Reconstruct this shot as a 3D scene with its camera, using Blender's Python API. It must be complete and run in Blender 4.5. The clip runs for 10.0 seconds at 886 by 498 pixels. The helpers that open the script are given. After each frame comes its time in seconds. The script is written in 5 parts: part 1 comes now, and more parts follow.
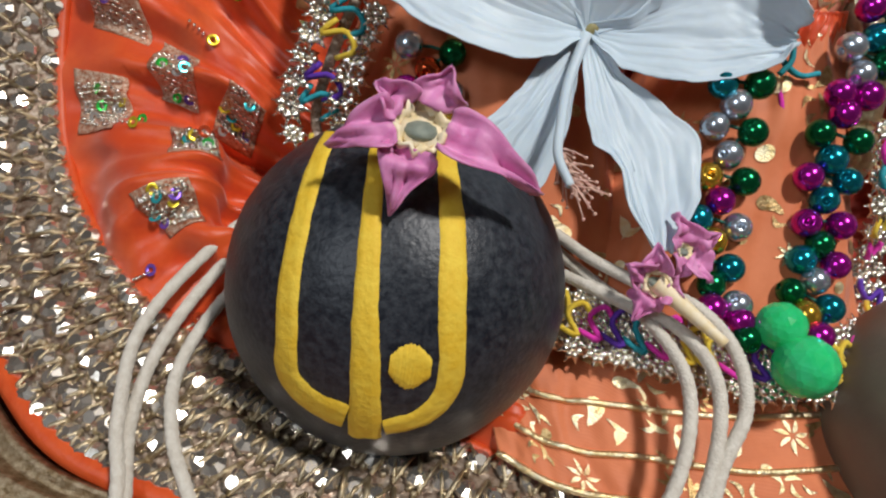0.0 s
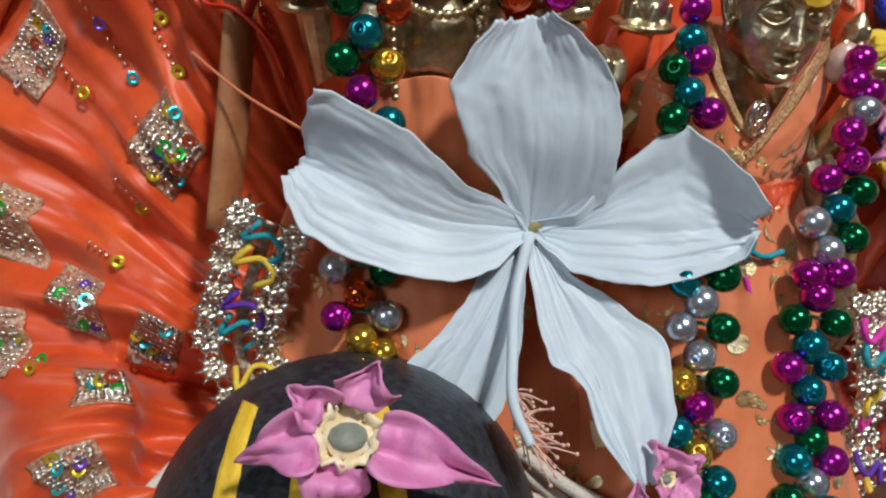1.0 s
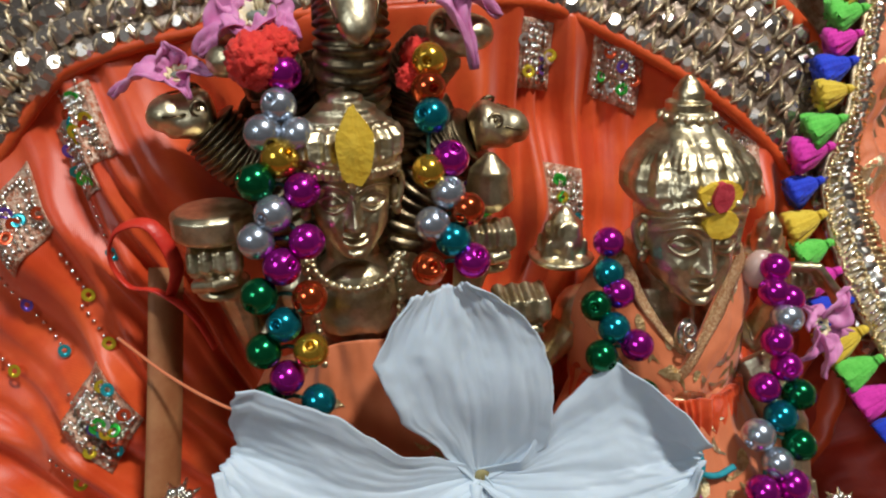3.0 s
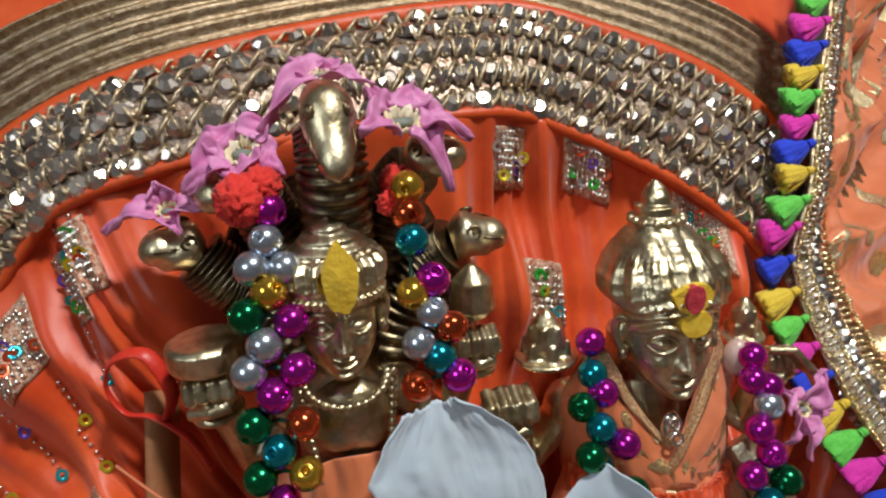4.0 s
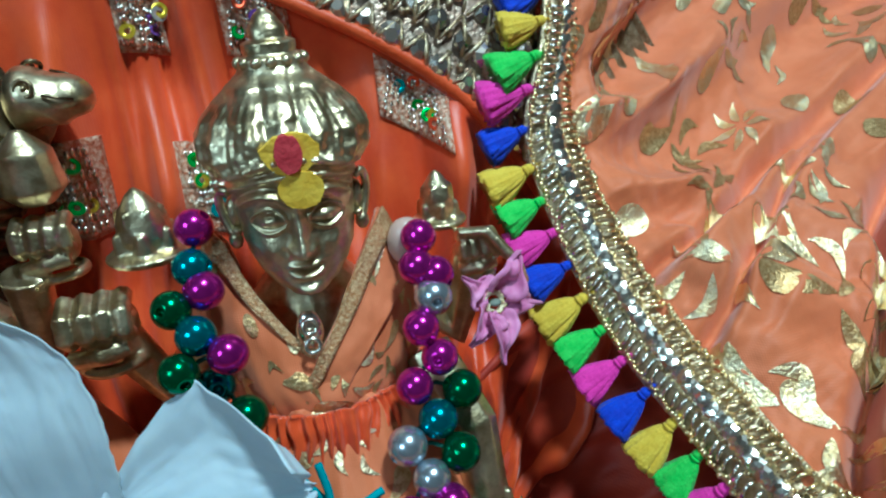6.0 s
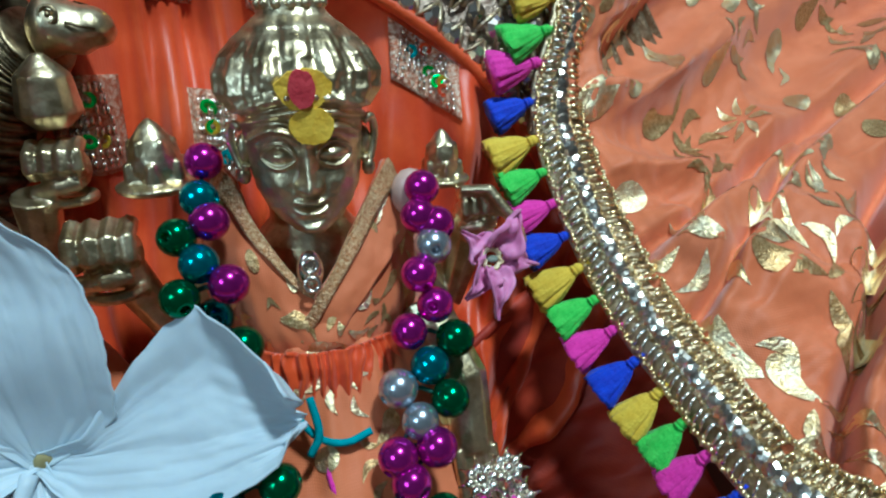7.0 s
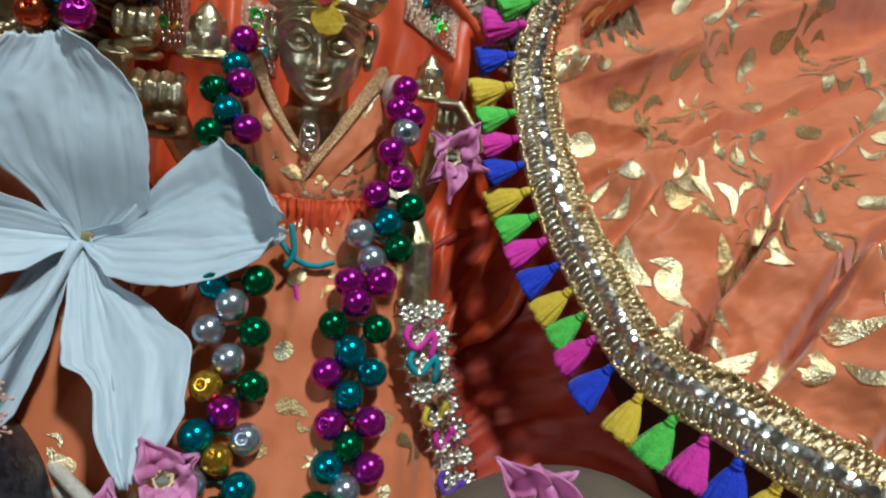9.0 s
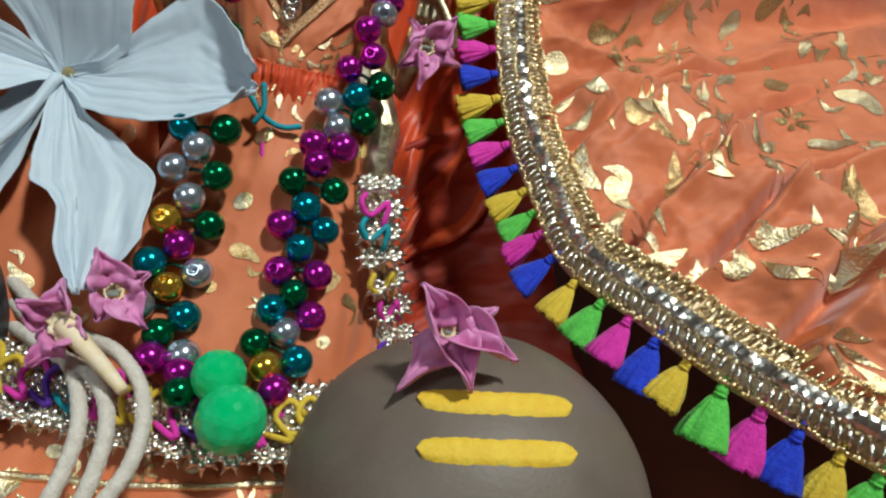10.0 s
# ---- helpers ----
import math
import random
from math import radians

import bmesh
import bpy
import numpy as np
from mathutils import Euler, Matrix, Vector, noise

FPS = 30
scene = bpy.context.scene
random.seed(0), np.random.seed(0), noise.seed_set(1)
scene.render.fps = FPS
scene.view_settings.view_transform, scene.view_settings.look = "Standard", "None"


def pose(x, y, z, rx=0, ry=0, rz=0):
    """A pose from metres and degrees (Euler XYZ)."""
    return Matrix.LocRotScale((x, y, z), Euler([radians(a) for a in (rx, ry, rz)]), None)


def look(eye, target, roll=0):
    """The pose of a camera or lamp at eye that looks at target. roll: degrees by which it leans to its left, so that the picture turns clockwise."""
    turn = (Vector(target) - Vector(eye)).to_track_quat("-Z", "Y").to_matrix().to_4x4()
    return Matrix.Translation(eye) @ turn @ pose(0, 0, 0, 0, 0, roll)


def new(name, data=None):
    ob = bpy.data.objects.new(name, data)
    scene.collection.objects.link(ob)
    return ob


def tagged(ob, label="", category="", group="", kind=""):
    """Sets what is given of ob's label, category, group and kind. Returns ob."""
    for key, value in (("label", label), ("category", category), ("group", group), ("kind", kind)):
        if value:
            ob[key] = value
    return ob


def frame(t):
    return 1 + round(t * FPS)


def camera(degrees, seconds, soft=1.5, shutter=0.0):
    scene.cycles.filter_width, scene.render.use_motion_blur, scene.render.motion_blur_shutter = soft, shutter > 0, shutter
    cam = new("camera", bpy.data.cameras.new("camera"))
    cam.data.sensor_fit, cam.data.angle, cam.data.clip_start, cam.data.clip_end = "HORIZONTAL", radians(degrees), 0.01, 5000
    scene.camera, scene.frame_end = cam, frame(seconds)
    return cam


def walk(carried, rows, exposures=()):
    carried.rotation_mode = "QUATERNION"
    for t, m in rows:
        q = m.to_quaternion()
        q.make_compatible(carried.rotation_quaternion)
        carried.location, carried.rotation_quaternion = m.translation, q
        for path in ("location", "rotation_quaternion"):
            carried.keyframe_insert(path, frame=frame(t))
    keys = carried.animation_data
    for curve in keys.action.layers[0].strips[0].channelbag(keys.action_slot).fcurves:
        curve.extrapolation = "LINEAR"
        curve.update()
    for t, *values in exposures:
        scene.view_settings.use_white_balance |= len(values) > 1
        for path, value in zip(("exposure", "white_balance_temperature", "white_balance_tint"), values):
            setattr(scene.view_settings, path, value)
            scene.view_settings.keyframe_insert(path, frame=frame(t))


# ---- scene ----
cam = camera(68.72, 10.0, soft=2.2)
PATH = [
    (0, (0.00365, 0.00315, 0.10591), (0.10040, 0.81816, -0.46540), 10.66),
    (0.5, (0.01323, 0.02291, 0.12157), (0.12608, 0.85757, -0.41751), 7.41),
    (1, (0.00876, 0.04260, 0.13268), (0.14855, 0.89609, -0.36933), 6.02),
    (1.5, (0.01185, 0.05885, 0.12890), (0.18659, 0.91780, -0.35243), 6.02),
    (2, (0.01901, 0.06618, 0.14295), (0.21124, 0.92693, -0.32839), 3.98),
    (2.5, (0.02252, 0.06277, 0.15880), (0.18590, 0.94620, -0.28034), 0.78),
    (3.8, (0.01974, 0.05806, 0.18229), (0.20813, 0.98391, -0.14531), -2.07),
    (4, (0.02394, 0.05949, 0.18605), (0.21024, 0.98665, -0.13902), -3.12),
    (4.5, (0.04346, 0.06152, 0.19029), (0.23763, 0.98427, -0.14262), -4.59),
    (5, (0.07056, 0.06512, 0.18074), (0.27965, 0.97971, -0.16538), -5.84),
    (5.5, (0.09418, 0.06764, 0.16562), (0.31695, 0.97132, -0.20010), -5.90),
    (6, (0.10278, 0.06892, 0.14930), (0.33257, 0.96488, -0.23076), -5.15),
    (6.2, (0.10195, 0.06946, 0.14502), (0.33435, 0.96561, -0.23302), -4.31),
    (7.3, (0.09825, 0.05606, 0.13750), (0.34420, 0.96060, -0.21082), 0.20),
    (7.5, (0.09665, 0.05126, 0.13624), (0.34795, 0.96138, -0.19320), 1.23),
    (8, (0.09388, 0.04127, 0.13812), (0.32819, 0.96095, -0.17698), 2.33),
    (8.5, (0.09927, 0.02507, 0.13282), (0.31255, 0.95105, -0.17876), 4.36),
    (9, (0.10565, 0.01341, 0.12256), (0.30742, 0.93269, -0.21540), 7.39),
    (9.5, (0.11428, 0.00145, 0.10846), (0.32447, 0.91598, -0.23715), 11.35),
    (10, (0.11647, -0.00686, 0.10001), (0.33075, 0.90510, -0.24986), 14.11),
]
walk(cam, [(t, look(eye, target, roll)) for t, eye, target, roll in PATH],
     [(0.0, 0.05, 6500, 10), (2.7, 0.05, 6500, 10), (4.0, 0.0, 6500, 10), (5.0, 0.0, 5800, 0), (6.0, 0.06, 4850, -17), (7.4, -0.12, 5150, -7), (8.4, -0.17, 5250, -4), (9.2, -0.15, 6100, 0), (10.0, -0.06, 6250, 2)])

# ---- light ----
world = bpy.data.worlds.new("room_air")
scene.world = world
world.use_nodes = True
world.node_tree.nodes["Background"].inputs[0].default_value = (0.55, 0.5, 0.46, 1)
world.node_tree.nodes["Background"].inputs[1].default_value = 0.25


def area_lamp(name, eye, target, size, watts, colour):
    data = bpy.data.lights.new(name, "AREA")
    data.shape, data.size, data.energy, data.color = "DISK", size, watts, colour
    ob = new(name, data)
    ob.matrix_world = look(eye, target)
    return ob


area_lamp("ceiling_lamp_light", (0.36, -0.22, 1.2), (0.1, 0.17, 0.05), 0.13, 13.8, (1.0, 0.98, 0.95))
# Added fill from the left front; the room has no window.
area_lamp("fill_light", (-1.1, -1.0, 1.2), (0.1, 0.17, 0.05), 0.6, 8.9, (0.85, 0.93, 1.0))
scene.view_settings.exposure = 0.0


# ---- materials ----
def material(name, colour, rough=0.5, metal=0.0, second=None, scale=300.0, bump=0.0, bump_scale=900.0, spec=0.5, sheen=0.0, coat=0.0,
             vary=0.0, through_light=0.0):
    m = bpy.data.materials.new(name)
    m.use_nodes = True
    n, l = m.node_tree.nodes, m.node_tree.links
    b = n["Principled BSDF"]
    b.inputs["Base Color"].default_value = (*colour, 1)
    b.inputs["Roughness"].default_value = rough
    b.inputs["Metallic"].default_value = metal
    b.inputs["Specular IOR Level"].default_value = spec
    b.inputs["Sheen Weight"].default_value = sheen
    b.inputs["Coat Weight"].default_value = coat
    co = n.new("ShaderNodeTexCoord")
    out = None
    if second:
        tx = n.new("ShaderNodeTexNoise")
        tx.inputs["Scale"].default_value, tx.inputs["Detail"].default_value, tx.inputs["Roughness"].default_value = scale, 5, 0.65
        ramp = n.new("ShaderNodeValToRGB")
        ramp.color_ramp.elements[0].position, ramp.color_ramp.elements[1].position = 0.38, 0.66
        ramp.color_ramp.elements[0].color, ramp.color_ramp.elements[1].color = (*colour, 1), (*second, 1)
        l.new(co.outputs["Object"], tx.inputs["Vector"])
        l.new(tx.outputs[0], ramp.inputs[0])
        out = ramp.outputs[0]
        rr = n.new("ShaderNodeMapRange")
        rr.inputs["To Min"].default_value, rr.inputs["To Max"].default_value = rough * 0.75, min(1, rough * 1.3)
        l.new(tx.outputs[0], rr.inputs["Value"])
        l.new(rr.outputs[0], b.inputs["Roughness"])
    if vary:
        info = n.new("ShaderNodeObjectInfo")
        hsv = n.new("ShaderNodeHueSaturation")
        mr = n.new("ShaderNodeMapRange")
        mr.inputs["To Min"].default_value, mr.inputs["To Max"].default_value = 1 - vary, 1 + vary
        l.new(info.outputs["Random"], mr.inputs["Value"])
        l.new(mr.outputs[0], hsv.inputs["Value"])
        if out:
            l.new(out, hsv.inputs["Color"])
        else:
            hsv.inputs["Color"].default_value = (*colour, 1)
        out = hsv.outputs[0]
    if out:
        l.new(out, b.inputs["Base Color"])
    if bump:
        t2 = n.new("ShaderNodeTexNoise")
        t2.inputs["Scale"].default_value, t2.inputs["Detail"].default_value = bump_scale, 4
        bp = n.new("ShaderNodeBump")
        bp.inputs["Strength"].default_value, bp.inputs["Distance"].default_value = bump, 0.0006
        l.new(co.outputs["Object"], t2.inputs["Vector"])
        l.new(t2.outputs[0], bp.inputs["Height"])
        l.new(bp.outputs[0], b.inputs["Normal"])
    if through_light:
        b.inputs["Subsurface Weight"].default_value = through_light
        b.inputs["Subsurface Radius"].default_value = (0.004, 0.003, 0.002)
        b.inputs["Subsurface Scale"].default_value = 0.3
    return m


def woven(m, scale):
    """Adds a fine weave relief to a cloth material."""
    n, l = m.node_tree.nodes, m.node_tree.links
    co, b = n.new("ShaderNodeTexCoord"), n["Principled BSDF"]
    sums = n.new("ShaderNodeMath")
    sums.operation = "ADD"
    for k, axis in enumerate("XZ"):
        w = n.new("ShaderNodeTexWave")
        w.bands_direction = axis
        w.inputs["Scale"].default_value, w.inputs["Distortion"].default_value = scale, 0.6
        l.new(co.outputs["Object"], w.inputs["Vector"])
        l.new(w.outputs["Fac"], sums.inputs[k])
    bp = n.new("ShaderNodeBump")
    bp.inputs["Strength"].default_value, bp.inputs["Distance"].default_value = 0.12, 0.0002
    l.new(sums.outputs[0], bp.inputs["Height"])
    l.new(bp.outputs[0], b.inputs["Normal"])
    return m


ORANGE = woven(material("orange_satin", (0.62, 0.060, 0.010), 0.40, second=(0.74, 0.105, 0.018), scale=60, sheen=0.2), 700)
SALMON = woven(material("orange_cotton_silk", (0.60, 0.155, 0.050), 0.6, second=(0.68, 0.200, 0.078), scale=70, sheen=0.3), 700)
# The shade under the tasselled edge is put into this dark red.
SHADED_RED = woven(material("shaded_red_net", (0.36, 0.028, 0.012), 0.6, second=(0.50, 0.058, 0.018), scale=70), 500)
PIPING = material("red_orange_piping", (0.60, 0.07, 0.012), 0.45, second=(0.68, 0.10, 0.02), scale=200, bump=0.3)
ZARI = material("gold_zari_thread", (0.50, 0.38, 0.22), 0.38, 0.9, second=(0.74, 0.64, 0.46), scale=500, bump=0.6, bump_scale=1500)
# Darker copy of ZARI that tones down the outer border near the lamp.
DARK_ZARI = material("dark_gold_zari", (0.28, 0.19, 0.10), 0.38, 0.9, second=(0.54, 0.43, 0.29), scale=500, bump=0.6, bump_scale=1500)
NET = material("orange_backed_silver_net", (0.40, 0.10, 0.03), 0.40, 0.35, second=(0.74, 0.62, 0.48), scale=900, bump=0.9, bump_scale=1600)
BACKING = material("tarnished_net_backing", (0.26, 0.16, 0.11), 0.36, 0.75, second=(0.66, 0.55, 0.44), scale=400, bump=0.6)
RHINESTONE = material("silver_foil_stone", (0.66, 0.60, 0.53), 0.22, 0.92, vary=0.4)
SILVER_BEAD = material("silvered_seed_bead", (0.84, 0.78, 0.66), 0.24, 1.0, second=(0.9, 0.88, 0.82), scale=300)
GOLD_BEAD = material("gilt_seed_bead", (0.86, 0.66, 0.34), 0.27, 1.0, second=(0.93, 0.80, 0.52), scale=300)
FOIL = material("gold_foil_print", (0.88, 0.68, 0.34), 0.40, 1.0, second=(0.95, 0.86, 0.62), scale=350, bump=0.8, bump_scale=1300)
FOIL_DULL = material("worn_gold_print", (0.46, 0.28, 0.10), 0.4, 0.8, second=(0.72, 0.54, 0.28), scale=800, bump=0.5, bump_scale=1500)
GLITTER = material("gold_glitter_band", (0.50, 0.22, 0.08), 0.34, 0.7, second=(0.80, 0.62, 0.36), scale=1500, bump=1.0, bump_scale=2200)
BRASS = material("old_brass", (0.46, 0.38, 0.22), 0.36, 1.0, second=(0.82, 0.73, 0.50), scale=170, bump=0.4, bump_scale=500)
BRASS_DARK = material("tarnished_brass", (0.07, 0.05, 0.03), 0.36, 1.0, second=(0.36, 0.29, 0.17), scale=110, bump=0.3, bump_scale=500)
PETAL = material("white_petal", (0.55, 0.65, 0.72), 0.5, second=(0.49, 0.59, 0.67), scale=60, bump=0.06, bump_scale=500, sheen=0.15, through_light=0.15)
PINK = material("pink_petal", (0.60, 0.17, 0.40), 0.5, second=(0.72, 0.30, 0.54), scale=130, bump=0.2, bump_scale=400, sheen=0.2, through_light=0.1)
CREAM = material("cream_petal_throat", (0.82, 0.66, 0.36), 0.55, second=(0.86, 0.76, 0.58), scale=300)
ANTHER = material("pale_pink_anther", (0.72, 0.42, 0.36), 0.6, second=(0.80, 0.55, 0.42), scale=400)
HOLLOW = material("grey_green_throat", (0.16, 0.19, 0.16), 0.6, second=(0.24, 0.27, 0.22), scale=400, bump=0.4)
STEM = material("brown_green_stalk", (0.22, 0.18, 0.07), 0.6, second=(0.32, 0.28, 0.12), scale=300)
STONE = material("black_river_stone", (0.007, 0.010, 0.017), 0.42, second=(0.036, 0.042, 0.052), scale=520, bump=0.35, bump_scale=700)
STONE_GREY = material("brown_grey_stone", (0.14, 0.11, 0.085), 0.5, second=(0.17, 0.135, 0.105), scale=60, bump=0.15, bump_scale=800)
PASTE = material("yellow_sandal_paste", (0.78, 0.50, 0.03), 0.7, second=(0.84, 0.60, 0.06), scale=250, bump=0.5, bump_scale=700)
RED_PASTE = material("red_kumkum", (0.50, 0.03, 0.05), 0.8, second=(0.60, 0.06, 0.08), scale=500, bump=0.5)
COTTON = material("white_cotton_cord", (0.60, 0.55, 0.47), 0.85, second=(0.72, 0.68, 0.60), scale=500, bump=0.7, bump_scale=1500, sheen=0.2)
WOOD = material("brown_wood", (0.30, 0.11, 0.04), 0.6, second=(0.38, 0.17, 0.065), scale=90, bump=0.2)
RIBBON = material("red_satin_ribbon", (0.58, 0.025, 0.015), 0.4, second=(0.68, 0.05, 0.025), scale=200, bump=0.2)
RED_WOOL = material("red_pompom_wool", (0.68, 0.02, 0.015), 0.9, second=(0.78, 0.05, 0.03), scale=500, bump=1.0, bump_scale=900, sheen=0.1)
GREEN_GLASS = material("green_acrylic", (0.03, 0.74, 0.24), 0.10, second=(0.08, 0.84, 0.36), scale=120, through_light=0.2)
GREEN_GLASS.node_tree.nodes["Principled BSDF"].inputs["Transmission Weight"].default_value = 0.35
THREAD = material("dark_green_thread", (0.02, 0.10, 0.07), 0.7, second=(0.03, 0.16, 0.11), scale=300)
PLASTER = material("wall_plaster", (0.24, 0.21, 0.19), 0.9, second=(0.29, 0.26, 0.23), scale=3, bump=0.2, bump_scale=30)
STAGE = material("altar_board", (0.20, 0.05, 0.02), 0.7, second=(0.26, 0.07, 0.03), scale=20, bump=0.2, bump_scale=100)

BEAD = {
    "m": material("magenta_pearl", (0.50, 0.02, 0.38), 0.19, 0.85, vary=0.1),
    "t": material("teal_pearl", (0.01, 0.28, 0.36), 0.19, 0.85, vary=0.1),
    "g": material("green_pearl", (0.005, 0.16, 0.055), 0.19, 0.85, vary=0.1),
    "s": material("silver_pearl", (0.50, 0.56, 0.64), 0.24, 0.85, vary=0.08),
    "o": material("gold_pearl", (0.70, 0.42, 0.05), 0.19, 0.85, vary=0.1),
    "c": material("copper_pearl", (0.62, 0.10, 0.03), 0.16, 0.9, vary=0.1),
}
YARN = {
    "blue": material("blue_yarn", (0.01, 0.035, 0.55), 0.85, second=(0.015, 0.06, 0.68), scale=400, bump=0.6, bump_scale=1200, sheen=0.1),
    "yellow": material("yellow_yarn", (0.70, 0.48, 0.03), 0.85, second=(0.78, 0.58, 0.06), scale=400, bump=0.6, bump_scale=1200, sheen=0.1),
    "green": material("green_yarn", (0.10, 0.55, 0.06), 0.85, second=(0.16, 0.66, 0.10), scale=400, bump=0.6, bump_scale=1200, sheen=0.1),
    "magenta": material("magenta_yarn", (0.66, 0.02, 0.36), 0.85, second=(0.76, 0.04, 0.44), scale=400, bump=0.6, bump_scale=1200, sheen=0.1),
    "teal": material("teal_yarn", (0.01, 0.26, 0.32), 0.7, second=(0.02, 0.34, 0.4), scale=400, bump=0.5),
    "violet": material("violet_yarn", (0.08, 0.02, 0.30), 0.7, second=(0.12, 0.03, 0.4), scale=400, bump=0.5),
}
SEQUIN = [material("sequin_" + w, c, 0.16, 0.65) for w, c in (
    ("green", (0.06, 0.75, 0.10)), ("yellow", (0.85, 0.62, 0.04)), ("violet", (0.30, 0.14, 0.70)),
    ("red", (0.85, 0.12, 0.04)), ("teal", (0.05, 0.55, 0.60)), ("silver", (0.75, 0.70, 0.65)))]


# ---- tools for building ----
def mesh_of(bm, name, mat, smooth=True, keep=False):
    if not keep:
        bmesh.ops.recalc_face_normals(bm, faces=bm.faces)
    me = bpy.data.meshes.new(name)
    bm.to_mesh(me)
    bm.free()
    me.materials.append(mat)
    if smooth:
        me.polygons.foreach_set("use_smooth", [True] * len(me.polygons))
    return me


def part(name, bm, mat, parent=None, label="", smooth=True, keep=False):
    ob = new(name, mesh_of(bm, name, mat, smooth, keep))
    if parent:
        ob.parent = parent
    return tagged(ob, label) if label else ob


def thing(name, place, label, category, group=""):
    ob = new(name)
    ob.location = place
    ob.empty_display_size = 0.01
    return tagged(ob, label, category, group)


def spline(pts, n):
    """n points along a smooth line through pts."""
    p = [Vector(q) for q in pts]
    p = [2 * p[0] - p[1]] + p + [2 * p[-1] - p[-2]]
    out = []
    for i in range(n):
        u = i / (n - 1) * (len(p) - 3)
        k = min(int(u), len(p) - 4)
        f = u - k
        a, b, c, d = p[k:k + 4]
        out.append(0.5 * (2 * b + (c - a) * f + (2 * a - 5 * b + 4 * c - d) * f * f + (3 * b - a - 3 * c + d) * f ** 3))
    return out


def tube(bm, pts, radius, seg=8, flat=1.0, cap=True):
    """A round tube along pts; radius is a number or a function of 0..1."""
    rings, side = [], None
    n = len(pts)
    for i, p in enumerate(pts):
        d = (pts[min(i + 1, n - 1)] - pts[max(i - 1, 0)]).normalized()
        side = side if side else d.orthogonal().normalized()
        side = (side - d * side.dot(d)).normalized()
        up = d.cross(side)
        r = radius(i / (n - 1)) if callable(radius) else radius
        rings.append([bm.verts.new(p + r * (math.cos(2 * math.pi * k / seg) * side + flat * math.sin(2 * math.pi * k / seg) * up)) for k in range(seg)])
    for a, b in zip(rings, rings[1:]):
        for k in range(seg):
            bm.faces.new((a[k], a[(k + 1) % seg], b[(k + 1) % seg], b[k]))
    if cap:
        bm.faces.new(rings[0][::-1])
        bm.faces.new(rings[-1])
    return bm


def ball(bm, c, r, seg=16, turn=(0, 0, 0)):
    """A round or oval body, built ring by ring."""
    r = (r, r, r) if isinstance(r, (int, float)) else r
    m = Matrix.Translation(c) @ Euler([radians(a) for a in turn]).to_matrix().to_4x4() @ Matrix.Diagonal((*r, 1))
    rows = max(4, seg // 2)
    rings = [[bm.verts.new(m @ Vector((math.sin(a) * math.cos(6.283185 * k / seg), math.sin(a) * math.sin(6.283185 * k / seg), math.cos(a)))) for k in range(seg)]
             for a in [math.pi * i / rows for i in range(1, rows)]]
    top, low = bm.verts.new(m @ Vector((0, 0, 1))), bm.verts.new(m @ Vector((0, 0, -1)))
    for k in range(seg):
        bm.faces.new((top, rings[0][k], rings[0][(k + 1) % seg]))
        bm.faces.new((low, rings[-1][(k + 1) % seg], rings[-1][k]))
    for a, b in zip(rings, rings[1:]):
        for k in range(seg):
            bm.faces.new((a[k], b[k], b[(k + 1) % seg], a[(k + 1) % seg]))
    return bm


def ring(bm, c, normal, major, minor, n=14, seg=6):
    """A small closed ring."""
    z = Vector(normal).normalized()
    x = z.orthogonal().normalized()
    y = z.cross(x)
    vs = []
    for i in range(n):
        a = 2 * math.pi * i / n
        o = math.cos(a) * x + math.sin(a) * y
        vs.append([bm.verts.new(Vector(c) + o * (major + minor * math.cos(2 * math.pi * k / seg)) + z * minor * math.sin(2 * math.pi * k / seg)) for k in range(seg)])
    for i in range(n):
        a, b = vs[i], vs[(i + 1) % n]
        for k in range(seg):
            bm.faces.new((a[k], a[(k + 1) % seg], b[(k + 1) % seg], b[k]))
    return bm


def lathe(bm, c, profile, seg=20, m=None):
    """A turned body about z: profile rows of (radius, height)."""
    m = m or Matrix()
    rings = [[bm.verts.new(m @ Vector((c[0] + r * math.cos(2 * math.pi * k / seg), c[1] + r * math.sin(2 * math.pi * k / seg), c[2] + h))) for k in range(seg)] for r, h in profile]
    for a, b in zip(rings, rings[1:]):
        for k in range(seg):
            bm.faces.new((a[k], a[(k + 1) % seg], b[(k + 1) % seg], b[k]))
    bm.faces.new(rings[0][::-1])
    bm.faces.new(rings[-1])
    return bm


